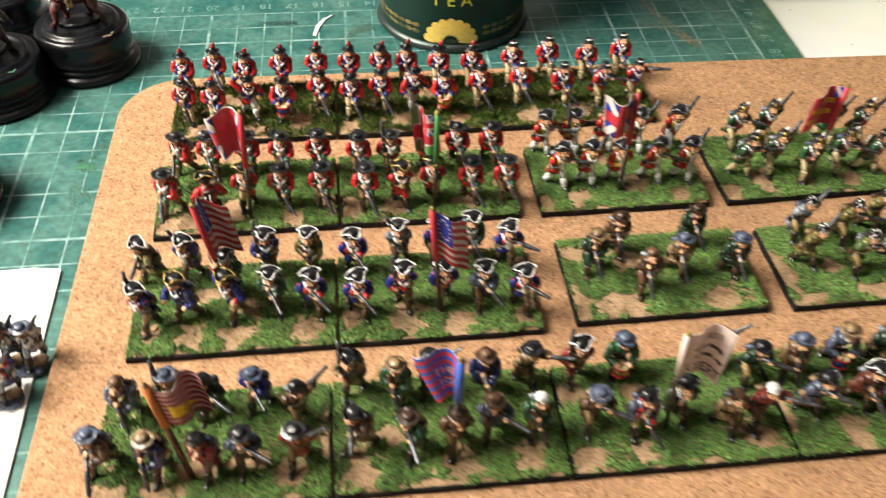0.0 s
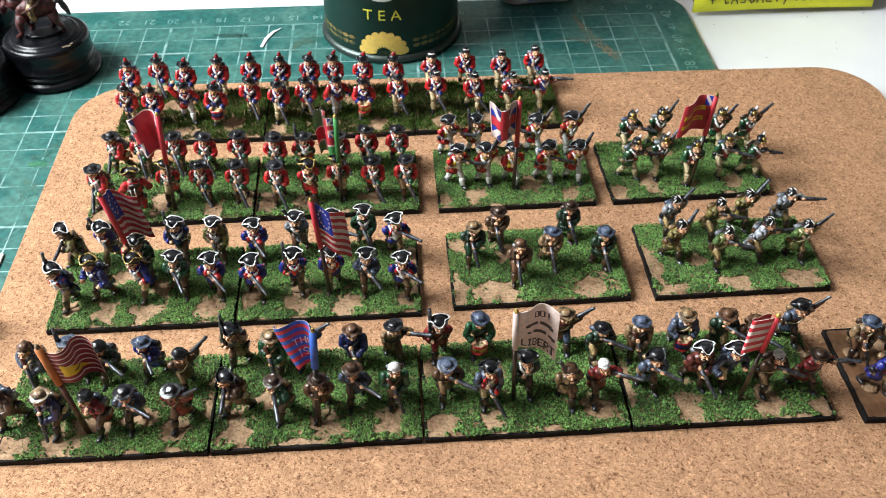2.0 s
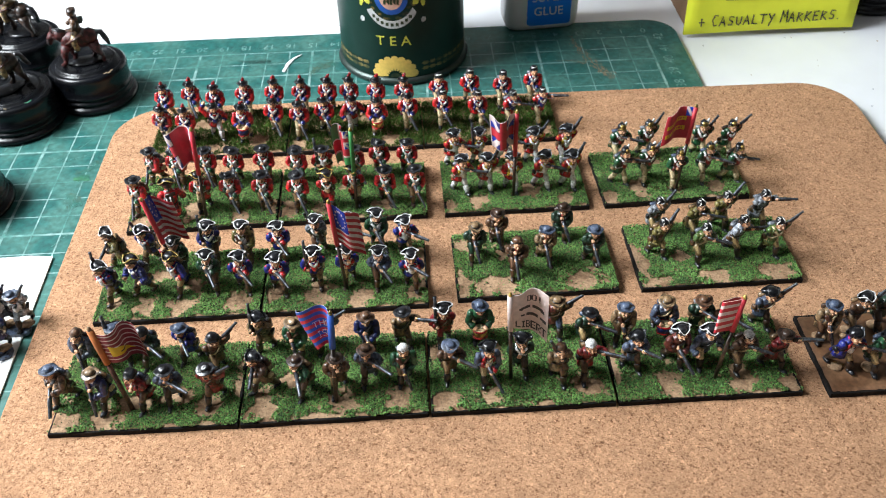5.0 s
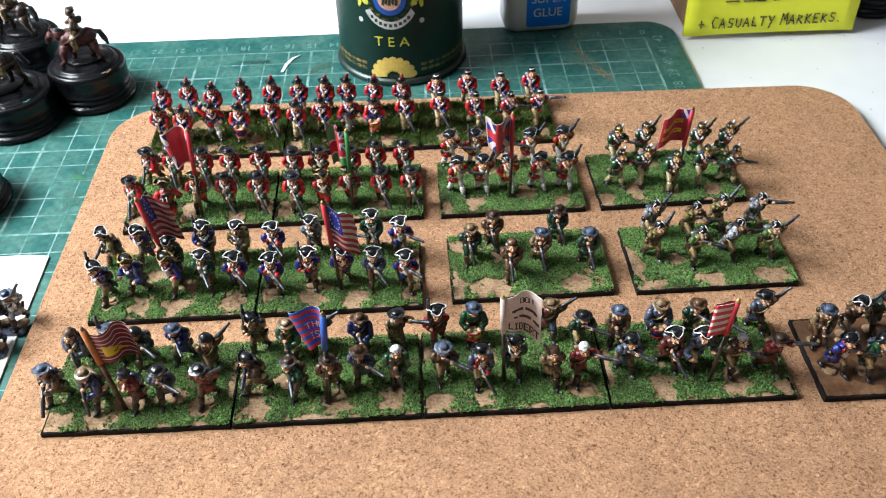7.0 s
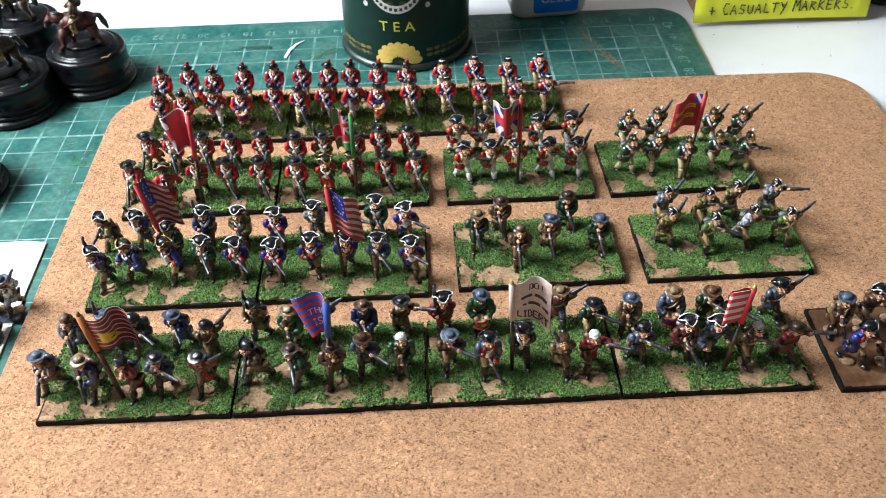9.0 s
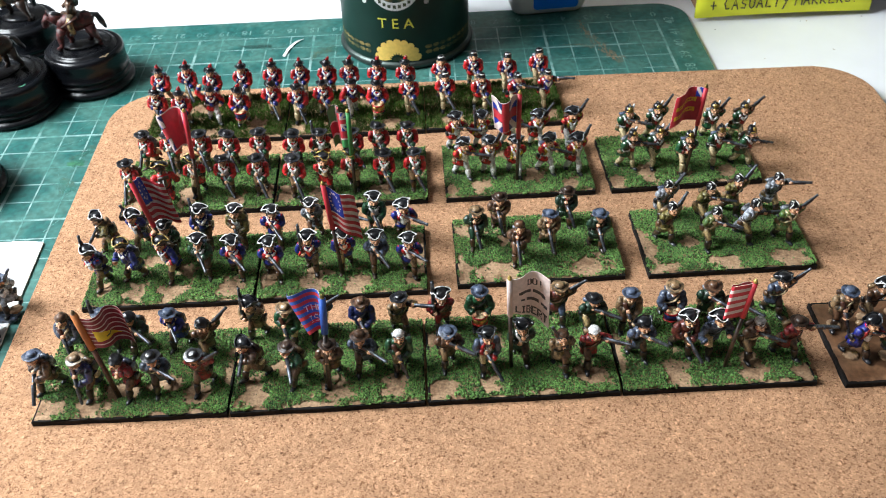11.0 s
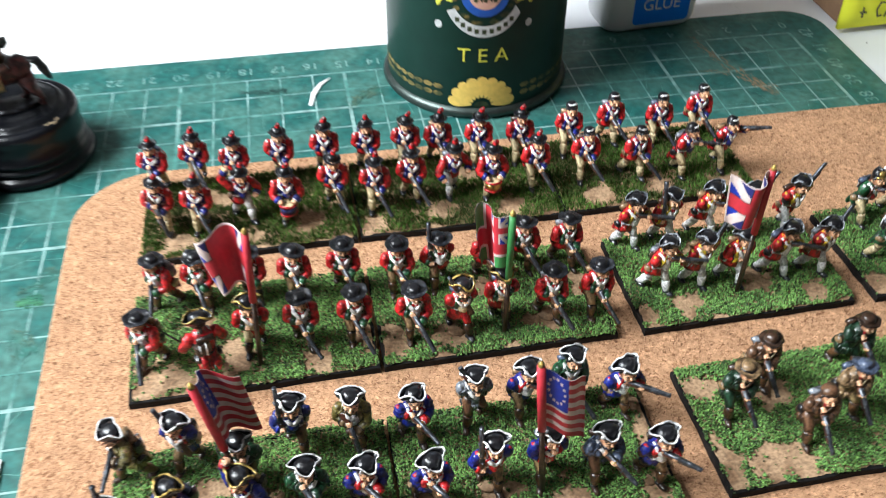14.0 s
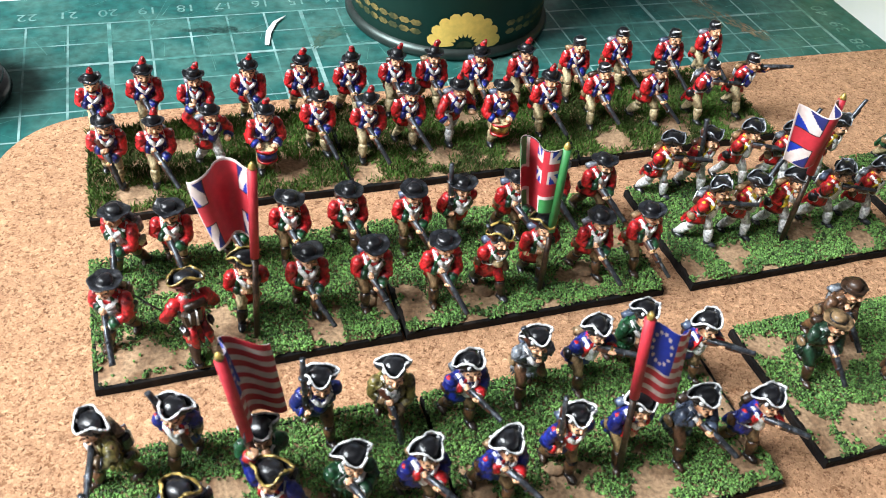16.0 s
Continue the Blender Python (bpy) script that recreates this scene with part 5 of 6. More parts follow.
def flag(foot, head, side, width, height, kind, sleeve, label, turn=0.0, wave=1.0, phase=0.0, sag=0.0, finial="gold", shaft="dark_brown", thick=0.6, longer=0.0, droop=0.0, twist=0.0, fold=0.0, taper=0.0, flare=0.0, slope=0.0, lower=0.0):
    """A paper flag wrapped round its pole: shaft, sleeve, finial and a waved cloth."""
    a, b = Vector(foot), Vector(head)
    ob = holder("flag", label, "flag", "paper flags", at=Matrix.Translation(a * MM))
    b = b - a
    d = b.normalized()
    g = Geo()
    g.tube([(0, 0, -0.6), b - d * (height + longer + 0.2)], 0.72 * thick, shaft, 8)
    part("pole", g, ob)
    g = Geo()
    g.tube([b - d * (height + longer), b - d * height * 0.5, b], [thick, thick * 1.04, thick], sleeve, 9)
    part("sleeve", g, ob, "paper sleeve round the pole")
    g = Geo()
    g.tube([b, b + d * 0.25, b + d * 0.8, b + d * 1.3], [0.52, 0.62, 0.5, 0.15], finial, 8)
    part("finial", g, ob, "painted finial")
    g = Geo()
    nu, nv = 84, 60
    out = Vector((side * math.cos(radians(turn)), -math.sin(radians(turn)), 0))
    out = (out - d * out.dot(d)).normalized()
    grid = []
    across, line = out.cross(d).normalized(), []
    at_x, at_y = 0.45, 0.0
    for i in range(nu + 1):
        u = i / nu
        bend = radians(62 * wave * math.sin(5.9 * u + phase) * min(1.0, 0.35 + u * 2))
        if fold:
            k = min(1.0, max(0.0, (u - fold + 0.07) / 0.14))
            bend = radians(170 * k * k * (3 - 2 * k) + 14 * math.sin(7 * u))
        at_x, at_y = at_x + width / nu * math.cos(bend), at_y + width / nu * math.sin(bend)
        line.append((at_x, at_y, math.sin(bend)))
    for layer in (-0.06, 0.06):
        for j in range(nv + 1):
            for i in range(nu + 1):
                u, v = i / nu, j / nv
                px, py, tilt = line[i]
                px *= 1 - taper * (1 - v) ** 1.3
                py = py * (0.75 + 0.5 * v) + twist * width * u * (v - 0.5)
                drop = slope * u + sag * u * u + droop * u * (1 - v) + 0.5 * tilt * min(1, 2 * u)
                grid.append(b - d * (lower + height * (1 - v - flare * u * (v - 0.5))) + out * px + across * (py + layer) - Vector((0, 0, 1)) * drop)
    n1 = (nu + 1) * (nv + 1)
    byc = {}
    for j in range(nv):
        for i in range(nu):
            q = j * (nu + 1) + i
            c = pattern(kind, (i + 0.5) / nu, (j + 0.5) / nv)
            byc.setdefault(c, []).extend([(q, q + 1, q + nu + 2, q + nu + 1), (n1 + q, n1 + q + nu + 1, n1 + q + nu + 2, n1 + q + 1)])
    for i in range(nu):
        lo, hi = i, nv * (nu + 1) + i
        byc.setdefault("print_white", []).extend([(lo, n1 + lo, n1 + lo + 1, lo + 1), (hi, hi + 1, n1 + hi + 1, n1 + hi)])
    for j in range(nv):
        q = j * (nu + 1) + nu
        byc["print_white"].append((q, n1 + q, n1 + q + nu + 1, q + nu + 1))
    first = True
    for c, faces in byc.items():
        if first:
            g.add(grid, faces, c)
            first = False
        else:
            g.slots.append(c)
            for f in faces:
                g.f.append(f)
                g.m.append(len(g.slots) - 1)
                g.s.append(True)
    part("cloth", g, ob, "waved printed paper")
    return ob


flag((-178.6, 298.9, TOP), (-177.2, 301.2, 39), -1, 12.2, 13.0, "union", "print_red", "small paper flag, red cross with blue and white corners", -18, 1.2, 1.1, 1.8, longer=3.5, thick=0.75, taper=0.42)
flag((-127, 298.9, TOP), (-126.6, 300.6, 36.5), -1, 12.0, 13.0, "green", "print_green", "small green paper flag with union canton and red cross", -12, 1.4, -0.9, 1.5, longer=4.0, thick=0.75, taper=0.25)
flag((-72.8, 301.7, TOP), (-72.6, 302.6, 39), -1, 13.0, 12.0, "union_broad", "print_red", "small paper flag, red cross with blue and white corners", 4, 1.25, 3.3, longer=4.5, thick=0.75, taper=0.12)
flag((-16.5, 300.5, TOP), (-14, 302.6, 38), -1, 10.4, 11.5, "red", "print_red", "small red paper flag with yellow lettering bars", 6, 0.75, 1.2, 2.4, thick=0.75, longer=2.0)
flag((-181.2, 267, TOP), (-185.8, 266, 39), 1, 11.0, 15.5, "stars", "print_red", "small striped paper flag with blue starry canton", -48, 1.0, -2.9, 1.0, longer=1.5, thick=0.75, slope=5.5)
flag((-129.2, 259.3, TOP), (-131.6, 261.3, 38.5), 1, 8.6, 14.0, "stars", "print_red", "small striped paper flag with blue starry canton", -4, 0.62, 0.1, 1.0, longer=1.5, thick=0.75, flare=0.1, slope=5.0, lower=0.6)
flag((-186.4, 216.5, TOP), (-191.4, 220.5, 33), 1, 15.2, 9.8, "snake", "print_orange", "small striped paper flag with yellow patch", -16, 1.3, 1.9, 3.5, "tan", "stock", 0.95, slope=2.0, lower=1.4, longer=1.5)
flag((-130.9, 215.8, TOP), (-129.6, 219.9, 35), -1, 12.6, 11.0, "blue_red", "print_sky", "small blue and red striped paper flag", -36, 1.1, 1.4, 1.4, thick=0.9, taper=0.6)
flag((-82.4, 219.9, TOP), (-83.3, 221.2, 37), 1, 10.6, 11.2, "motto", "print_white", "small white paper flag with dark lettering", 2, 0.62, 2.6, 2.4, "gold", "dark_brown", 0.75, 1.0, 0.0, 0.3, flare=0.75, slope=1.4)
flag((-26.1, 216.6, TOP), (-23.3, 217.9, 35), -1, 13.5, 10.5, "stripes", "print_red", "small red and white striped paper flag", 14, 0.9, 1.8, 1.2, fold=0.36, thick=0.75, longer=1.0, slope=3.5)


# ---- tea tin ----
TIN = Vector((-0.1094, 0.4148, 0.0))
TR = 0.0269
FRONT = -97.5  # the way the tin's face looks, degrees


def ring_profile(g, profile, mat, n=64):
    verts, faces = [], []
    for r, z in profile:
        for k in range(n):
            t = 2 * math.pi * k / n
            verts.append((r * math.cos(t), r * math.sin(t), z))
    for i in range(len(profile) - 1):
        for k in range(n):
            faces.append((i * n + k, i * n + (k + 1) % n, (i + 1) * n + (k + 1) % n, (i + 1) * n + k))
    g.add(verts, faces, mat)


def wrapped(x, z, lift):
    """A point of the tin's face, x along its skin from the middle of the front."""
    t = radians(FRONT) + x / TR
    return ((TR + lift) * math.cos(t), (TR + lift) * math.sin(t), z)


def skin_shape(outline, lift, mat, name, parent, label=""):
    """A thin printed shape laid on the round skin of the tin: fans of quads from its middle."""
    g = Geo(1.0)
    cx, cz = sum(p[0] for p in outline) / len(outline), sum(p[1] for p in outline) / len(outline)
    verts, faces, n, m = [], [], len(outline), 6
    for j in range(1, m + 1):
        for x, z in outline:
            verts.append(wrapped(cx + (x - cx) * j / m, cz + (z - cz) * j / m, lift))
    verts.append(wrapped(cx, cz, lift))
    for k in range(n):
        faces.append((len(verts) - 1, k, (k + 1) % n))
        for j in range(m - 1):
            faces.append((j * n + k, (j + 1) * n + k, (j + 1) * n + (k + 1) % n, j * n + (k + 1) % n))
    g.add(verts, faces, mat)
    return part(name, g, parent, label)


tin = holder("tea_tin", "dark green round tea tin with gold band, crest and lettering", "tin", at=Matrix.Translation(TIN))
g = Geo(1.0)
ring_profile(g, [(0.0, 0.0006), (TR - 0.0010, 0.0006), (TR, 0.0030), (TR, 0.092), (TR - 0.001, 0.094), (0.0, 0.094)], "tin_green")
part("body", g, tin)
g = Geo(1.0)
ring_profile(g, [(TR - 0.001, 0.0002), (TR + 0.0010, 0.0004), (TR + 0.0016, 0.0014), (TR + 0.0010, 0.0028), (TR, 0.0032)], "tin_steel")
part("bottom_rim", g, tin, "rolled steel rim")
g = Geo(1.0)
ring_profile(g, [(TR, 0.0938), (TR + 0.0010, 0.095), (TR + 0.0008, 0.108), (TR - 0.002, 0.110), (0.0, 0.110)], "tin_green")
part("lid", g, tin)
for k in range(52):
    if abs((k - 26) * 2 * math.pi * TR / 52) < 0.0098:
        continue
    x = (k - 26) * 2 * math.pi * TR / 52
    for dz in (-0.0012, 0.0012):
        skin_shape([(x + 0.00165 * math.cos(t * 1.0472), 0.0080 + dz + 0.0009 * math.sin(t * 1.0472)) for t in range(6)], 8e-5, "tin_gold", "chain_link", tin, "worn gold chain ornament")
# fan of petals
for k in range(9):
    t = radians(10 + 20 * k)
    pts = []
    for a in range(12):
        q = 2 * math.pi * a / 12
        rad = 0.0062 + 0.0036 * math.cos(q)
        wid = 0.0019 * math.sin(q) * (rad / 0.0075)
        pts.append((rad * math.cos(t) * 1.02 - wid * math.sin(t), 0.0040 + rad * math.sin(t) + wid * math.cos(t)))
    skin_shape(pts, 1.4e-4, "lemon", "petal", tin, "yellow fan-shaped petal")
skin_shape([(0.0086 * math.cos(radians(a)), 0.0040 + 0.0086 * math.sin(radians(a))) for a in range(0, 181, 10)], 9e-5, "tin_ribbon", "fan_back", tin, "pale backing of the fan")
skin_shape([(0.0022 * math.cos(radians(a)), 0.0038 + 0.0019 * math.sin(radians(a))) for a in range(0, 181, 20)], 2e-4, "tin_dark", "fan_eye", tin)
v, f = letters("T E A", 0.0060)
g = Geo(1.0)
g.add([wrapped(x * 1.05, 0.0202 + y, 1.2e-4) for x, y, _ in v], f, "lettering", False)
part("word", g, tin, "yellow lettering")
# ribbon, crest and roundel
pts = [(0.0118 * math.sin(radians(a)), 0.0398 - 0.0138 * math.cos(radians(a))) for a in range(-62, 63, 8)]
pts += [(0.0096 * math.sin(radians(a)), 0.0398 - 0.0104 * math.cos(radians(a))) for a in range(62, -63, -8)]
g = Geo(1.0)
n = len(pts) // 2
g.add([wrapped(x, z, 1.6e-4) for x, z in pts], [(i, i + 1, 2 * n - 2 - i, 2 * n - 1 - i) for i in range(n - 1)], "tin_ribbon")
part("ribbon", g, tin, "white scroll ribbon")
for k in range(-4, 5):
    a = radians(k * 11)
    skin_shape([(0.0107 * math.sin(a) + dx, 0.0398 - 0.0121 * math.cos(a) + dz) for dx, dz in ((-0.0006, -0.0007), (0.0006, -0.0007), (0.0006, 0.0007), (-0.0006, 0.0007))], 2.2e-4, "tin_dark", "letter_bar", tin)
for r, m, l in ((0.0068, "tin_blue", 1.5e-4), (0.0047, "tin_pink", 2.2e-4)):
    skin_shape([(r * math.cos(radians(a)), 0.0392 + r * 1.05 * math.sin(radians(a))) for a in range(0, 360, 15)], l, m, "roundel", tin, "blue-ringed pink roundel")
for k in range(5):
    x = -0.0026 + 0.0013 * k
    skin_shape([(x - 0.0005, 0.0366 + 0.001 * (k % 2)), (x + 0.0005, 0.0364), (x + 0.0009, 0.0398), (x, 0.0406)], 3e-4, "tin_dark", "monogram_stroke", tin)
rnd = random.Random(5)
for s in (-1, 1):
    for dx, dz, rx, rz in ((0.0112, 0.0440, 0.0022, 0.0036), (0.0132, 0.0480, 0.0019, 0.0020), (0.0098, 0.0405, 0.0014, 0.0012), (0.0128, 0.0400, 0.0010, 0.0022), (0.0146, 0.0432, 0.0009, 0.0018)):
        skin_shape([(s * dx + rx * math.cos(radians(a)) * rnd.uniform(0.7, 1.15), dz - 0.0035 + rz * math.sin(radians(a)) * rnd.uniform(0.7, 1.15)) for a in range(0, 360, 30)], 1.8e-4, "lettering", "crest_supporter", tin, "yellow crest shape")
    skin_shape([(s * 0.0128 + 0.0011 * math.cos(radians(a)), 0.0290 + 0.0012 * math.sin(radians(a))) for a in range(0, 360, 40)], 1.8e-4, "tin_ribbon", "rosette", tin)
for k in range(26):
    a = radians(rnd.uniform(-80, 80))
    r = rnd.uniform(0.0078, 0.0095)
    x, z = r * math.sin(a), 0.0386 - r * math.cos(a)
    skin_shape([(x + 0.0009 * math.cos(radians(q)), z + 0.0006 * math.sin(radians(q))) for q in range(0, 360, 60)], 1.2e-4, "tin_dark" if k % 3 else "tin_gold", "leaf", tin)

# ---- glue bottle ----
bottle = holder("glue_bottle", "white plastic super glue bottle with blue label", "bottle", at=pose(-0.0462, 0.4390, 0.0002, 0, 0, 5) @ Matrix.Diagonal((1.07, 1.0, 1.0, 1)))
g = Geo(1.0)
prof = [(0.0000, 0.84), (0.0012, 0.95), (0.0035, 1.0), (0.048, 1.0), (0.054, 0.92), (0.060, 0.62), (0.064, 0.36)]
verts, faces = [], []
ring = rounded(-0.0160, 0.0160, -0.0095, 0.0095, 0.0052, 6)
for z, s in prof:
    verts += [(x * (0.35 + 0.65 * s) if s < 0.9 else x * s, y * s, z) for x, y in ring]
n = len(ring)
for i in range(len(prof) - 1):
    faces += [(i * n + k, i * n + (k + 1) % n, (i + 1) * n + (k + 1) % n, (i + 1) * n + k) for k in range(n)]
faces += [tuple(range(n))[::-1], tuple((len(prof) - 1) * n + k for k in range(n))]
g.add(verts, faces, "bottle")
part("body", g, bottle)
g = Geo(1.0)
g.tube([(0, 0, 0.063), (0, 0, 0.074), (0, 0, 0.086)], [0.0058, 0.0055, 0.0030], "label_blue", 16)
part("cap", g, bottle, "blue screw cap")
g = Geo(1.0)
out = rounded(-0.0070, 0.0118, 0.0026, 0.0400, 0.0016, 5)
g.add([(x, -0.00965, z) for x, z in out] + [(x, -0.0094, z) for x, z in out],
      [tuple(range(len(out)))] + [(k, len(out) + k, len(out) + (k + 1) % len(out), (k + 1) % len(out)) for k in range(len(out))], "label_blue", False)
label_ob = part("label", g, bottle, "blue paper label")
for word, z in (("SUPER", 0.0160), ("GLUE", 0.0093)):
    v, f = letters(word, 0.0058)
    g = Geo(1.0)
    g.add([(0.0021 + x * 0.90, -0.0098, z + y) for x, y, _ in v], f, "label_white", False)
    part("word", g, label_ob, "white lettering")
for z, w in ((0.0300, 0.0052), (0.0345, 0.0060)):
    g = Geo(1.0)
    g.box((0.0021, -0.0098, z), (2 * w, 0.0001, 0.0022), "label_white", bevel=0.00002)
    part("bar", g, label_ob)

# ---- box with a sticky note ----
g = Geo(1.0)
g.box((0.0558, 0.4442, 0.0305), (0.0715, 0.040, 0.064), "card_brown", bevel=0.0012)
thing("cardboard_box", g, "small brown cardboard box standing behind the mat", "box")
note = holder("sticky_note", "bright yellow sticky note with handwriting, stuck on a box", "note", at=pose(0.0558, 0.4200, -0.0015, -2, 0, 0))
g = Geo(1.0)
verts, faces = [], []
nx, nz = 14, 14
for layer in (0.0, 0.0014):
    for j in range(nz + 1):
        for i in range(nx + 1):
            u, v = i / nx, j / nz
            verts.append((-0.0385 + 0.077 * u, -0.0006 * (1 - v) ** 2 - 0.0005 * math.sin(3 * u) + layer, 0.0015 + 0.075 * v + 0.0009 * math.sin(u * 3)))
n1 = (nx + 1) * (nz + 1)
for j in range(nz):
    for i in range(nx):
        q = j * (nx + 1) + i
        faces += [(q, q + 1, q + nx + 2, q + nx + 1), (n1 + q, n1 + q + nx + 1, n1 + q + nx + 2, n1 + q + 1)]
for i in range(nx):
    faces += [(i, n1 + i, n1 + i + 1, i + 1), (nz * (nx + 1) + i, nz * (nx + 1) + i + 1, n1 + nz * (nx + 1) + i + 1, n1 + nz * (nx + 1) + i)]
for j in range(nz):
    q = j * (nx + 1)
    faces += [(q, q + nx + 1, n1 + q + nx + 1, n1 + q), (q + nx, n1 + q + nx, n1 + q + 2 * nx + 1, q + 2 * nx + 1)]
g.add(verts, faces, "note_yellow")
part("sheet", g, note)


def pen(strokes, x0, z0, w, h, name="stroke"):
    """Pen strokes on the note; each is a run of points in a unit cell."""
    for s in strokes:
        g = Geo(1.0)
        pts = []
        for u, t in s:
            x, z = x0 + u * w, z0 + t * h
            v = (z - 0.0015) / 0.075
            pts.append((x, -0.0006 * (1 - v) ** 2 - 0.00085, z))
        g.tube(pts, 0.00030, "ink", 5)
        part(name, g, note)


GLYPH = {"+": [[(0.1, 0.5), (0.9, 0.5)], [(0.5, 0.1), (0.45, 0.9)]], "C": [[(0.9, 0.9), (0.4, 0.95), (0.1, 0.5), (0.4, 0.05), (0.85, 0.1)]],
         "A": [[(0.0, 0.0), (0.45, 1.0), (0.9, 0.0)], [(0.2, 0.4), (0.75, 0.4)]], "S": [[(0.9, 0.9), (0.3, 0.95), (0.2, 0.6), (0.8, 0.4), (0.7, 0.05), (0.1, 0.1)]],
         "U": [[(0.1, 0.9), (0.15, 0.2), (0.5, 0.0), (0.8, 0.2), (0.85, 0.9)]], "L": [[(0.2, 1.0), (0.15, 0.05), (0.9, 0.05)]],
         "T": [[(0.0, 0.95), (1.0, 0.95)], [(0.5, 0.95), (0.45, 0.0)]], "Y": [[(0.1, 1.0), (0.5, 0.5)], [(0.95, 1.0), (0.3, -0.3)]],
         "M": [[(0.0, 0.0), (0.15, 1.0), (0.5, 0.4), (0.85, 1.0), (1.0, 0.0)]], "R": [[(0.1, 0.0), (0.15, 0.95), (0.8, 0.8), (0.2, 0.45), (0.9, 0.0)]],
         "K": [[(0.15, 1.0), (0.1, 0.0)], [(0.85, 0.95), (0.15, 0.45), (0.9, 0.0)]], "E": [[(0.85, 0.95), (0.15, 0.95), (0.1, 0.0), (0.85, 0.05)], [(0.12, 0.5), (0.7, 0.5)]],
         ".": [[(0.2, 0.0), (0.25, 0.06)]]}
x = -0.0328
for ch in "+ CASUALTY MARKERS.":
    if ch != " ":
        tall = 0.0056 if ch in "CM" else 0.0045
        pen(GLYPH[ch], x, 0.0052 + 0.02 * (x + 0.03), 0.0029, tall)
    x += 0.0024 if ch == " " else 0.0036
for k, (a, b) in enumerate(((-0.022, -0.016), (-0.014, -0.004), (-0.001, 0.002))):
    pen([[(0, 0), (1, 0)]], a, 0.0178, b - a, 0.001, "writing_bar")

# a pale storage box and a pot beyond the mat, sheets of paper
g = Geo(1.0)
g.box((-0.046, 0.498, 0.0340), (0.125, 0.060, 0.072), "card_beige", bevel=0.0012)
thing("storage_box", g, "plain beige cardboard storage box behind the tea tin", "box")
for x, y, w, d, r, lab in ((-0.195, 0.500, 0.19, 0.110, 1.5, "plain white sheet of paper lying on the table"),):
    g = Geo(1.0)
    slab(g, [(-w / 2, -d / 2), (w / 2, -d / 2), (w / 2, d / 2), (-w / 2, d / 2)], 0.0, 0.0005, "paper")
    thing("paper_sheet", g, lab, "paper", at=pose(x, y, -0.0019, 0, 0, r))
g = Geo(1.0)
slab(g, [(-0.0022, -0.0074), (-0.0011, -0.0077), (0.0003, -0.0018), (0.0026, 0.0035), (0.0056, 0.0070), (0.0018, 0.0042), (-0.0009, -0.0008)], 0.0, 0.00025, "paper")
thing("paper_sliver", g, "thin white sliver of paper on the cutting mat", "paper scrap", at=pose(-0.1600, 0.4100, 0.0003, 0, 0, 0))


# ---- black pots used as painting handles, mounted figurines on them ----
def pot(x, y, r, h, label, turn=0.0, smears=()):
    ob = holder("black_pot", label, "pot", "black pots", at=pose(x, y, 0.0 if y < 0.43 else -0.002, 0, 0, turn))
    g = Geo(1.0)
    ring_profile(g, [(0.0, 0.0003), (r * 1.06, 0.0003), (r * 1.11, 0.0012), (r * 1.10, h * 0.12), (r * 1.06, h * 0.17), (r * 1.00, h * 0.19), (r * 0.985, h * 0.21), (r * 1.015, h * 0.235),
                     (r * 1.035, h * 0.265), (r * 1.02, h * 0.30), (r * 0.975, h * 0.32), (r * 0.97, h * 0.345), (r * 1.0, h * 0.365), (r * 1.015, h * 0.395), (r * 1.0, h * 0.43), (r * 0.975, h * 0.45),
                     (r * 0.99, h * 0.70), (r * 1.0, h * 0.80), (r * 0.985, h * 0.87), (r * 0.94, h * 0.915), (r * 0.88, h * 0.925), (r * 0.85, h * 0.905), (r * 0.81, h * 0.91), (r * 0.785, h * 0.965),
                     (r * 0.745, h * 0.985), (r * 0.70, h * 0.985), (r * 0.67, h * 0.955), (r * 0.35, h * 0.95), (0.0, h * 0.95)], "pot_black", 64)
    part("body", g, ob)
    rnd = random.Random(int(-x * 1e4))
    for mat, a, w, d in smears:
        for q in range(w):
            g = Geo(1.0)
            t, rad = radians(a + 2.4 * q + rnd.uniform(-1, 1)), r * rnd.uniform(d - 0.03, d + 0.03)
            g.oval((rad * math.cos(t), rad * math.sin(t), h * 0.915), (0.00035 + 0.0003 * rnd.random(), 0.0006, 0.00018), mat, (0, 0, math.degrees(t) + rnd.uniform(-30, 30)), 7, 4, 0.2)
            part("paint_fleck", g, ob, "fleck of dried paint")
    return ob


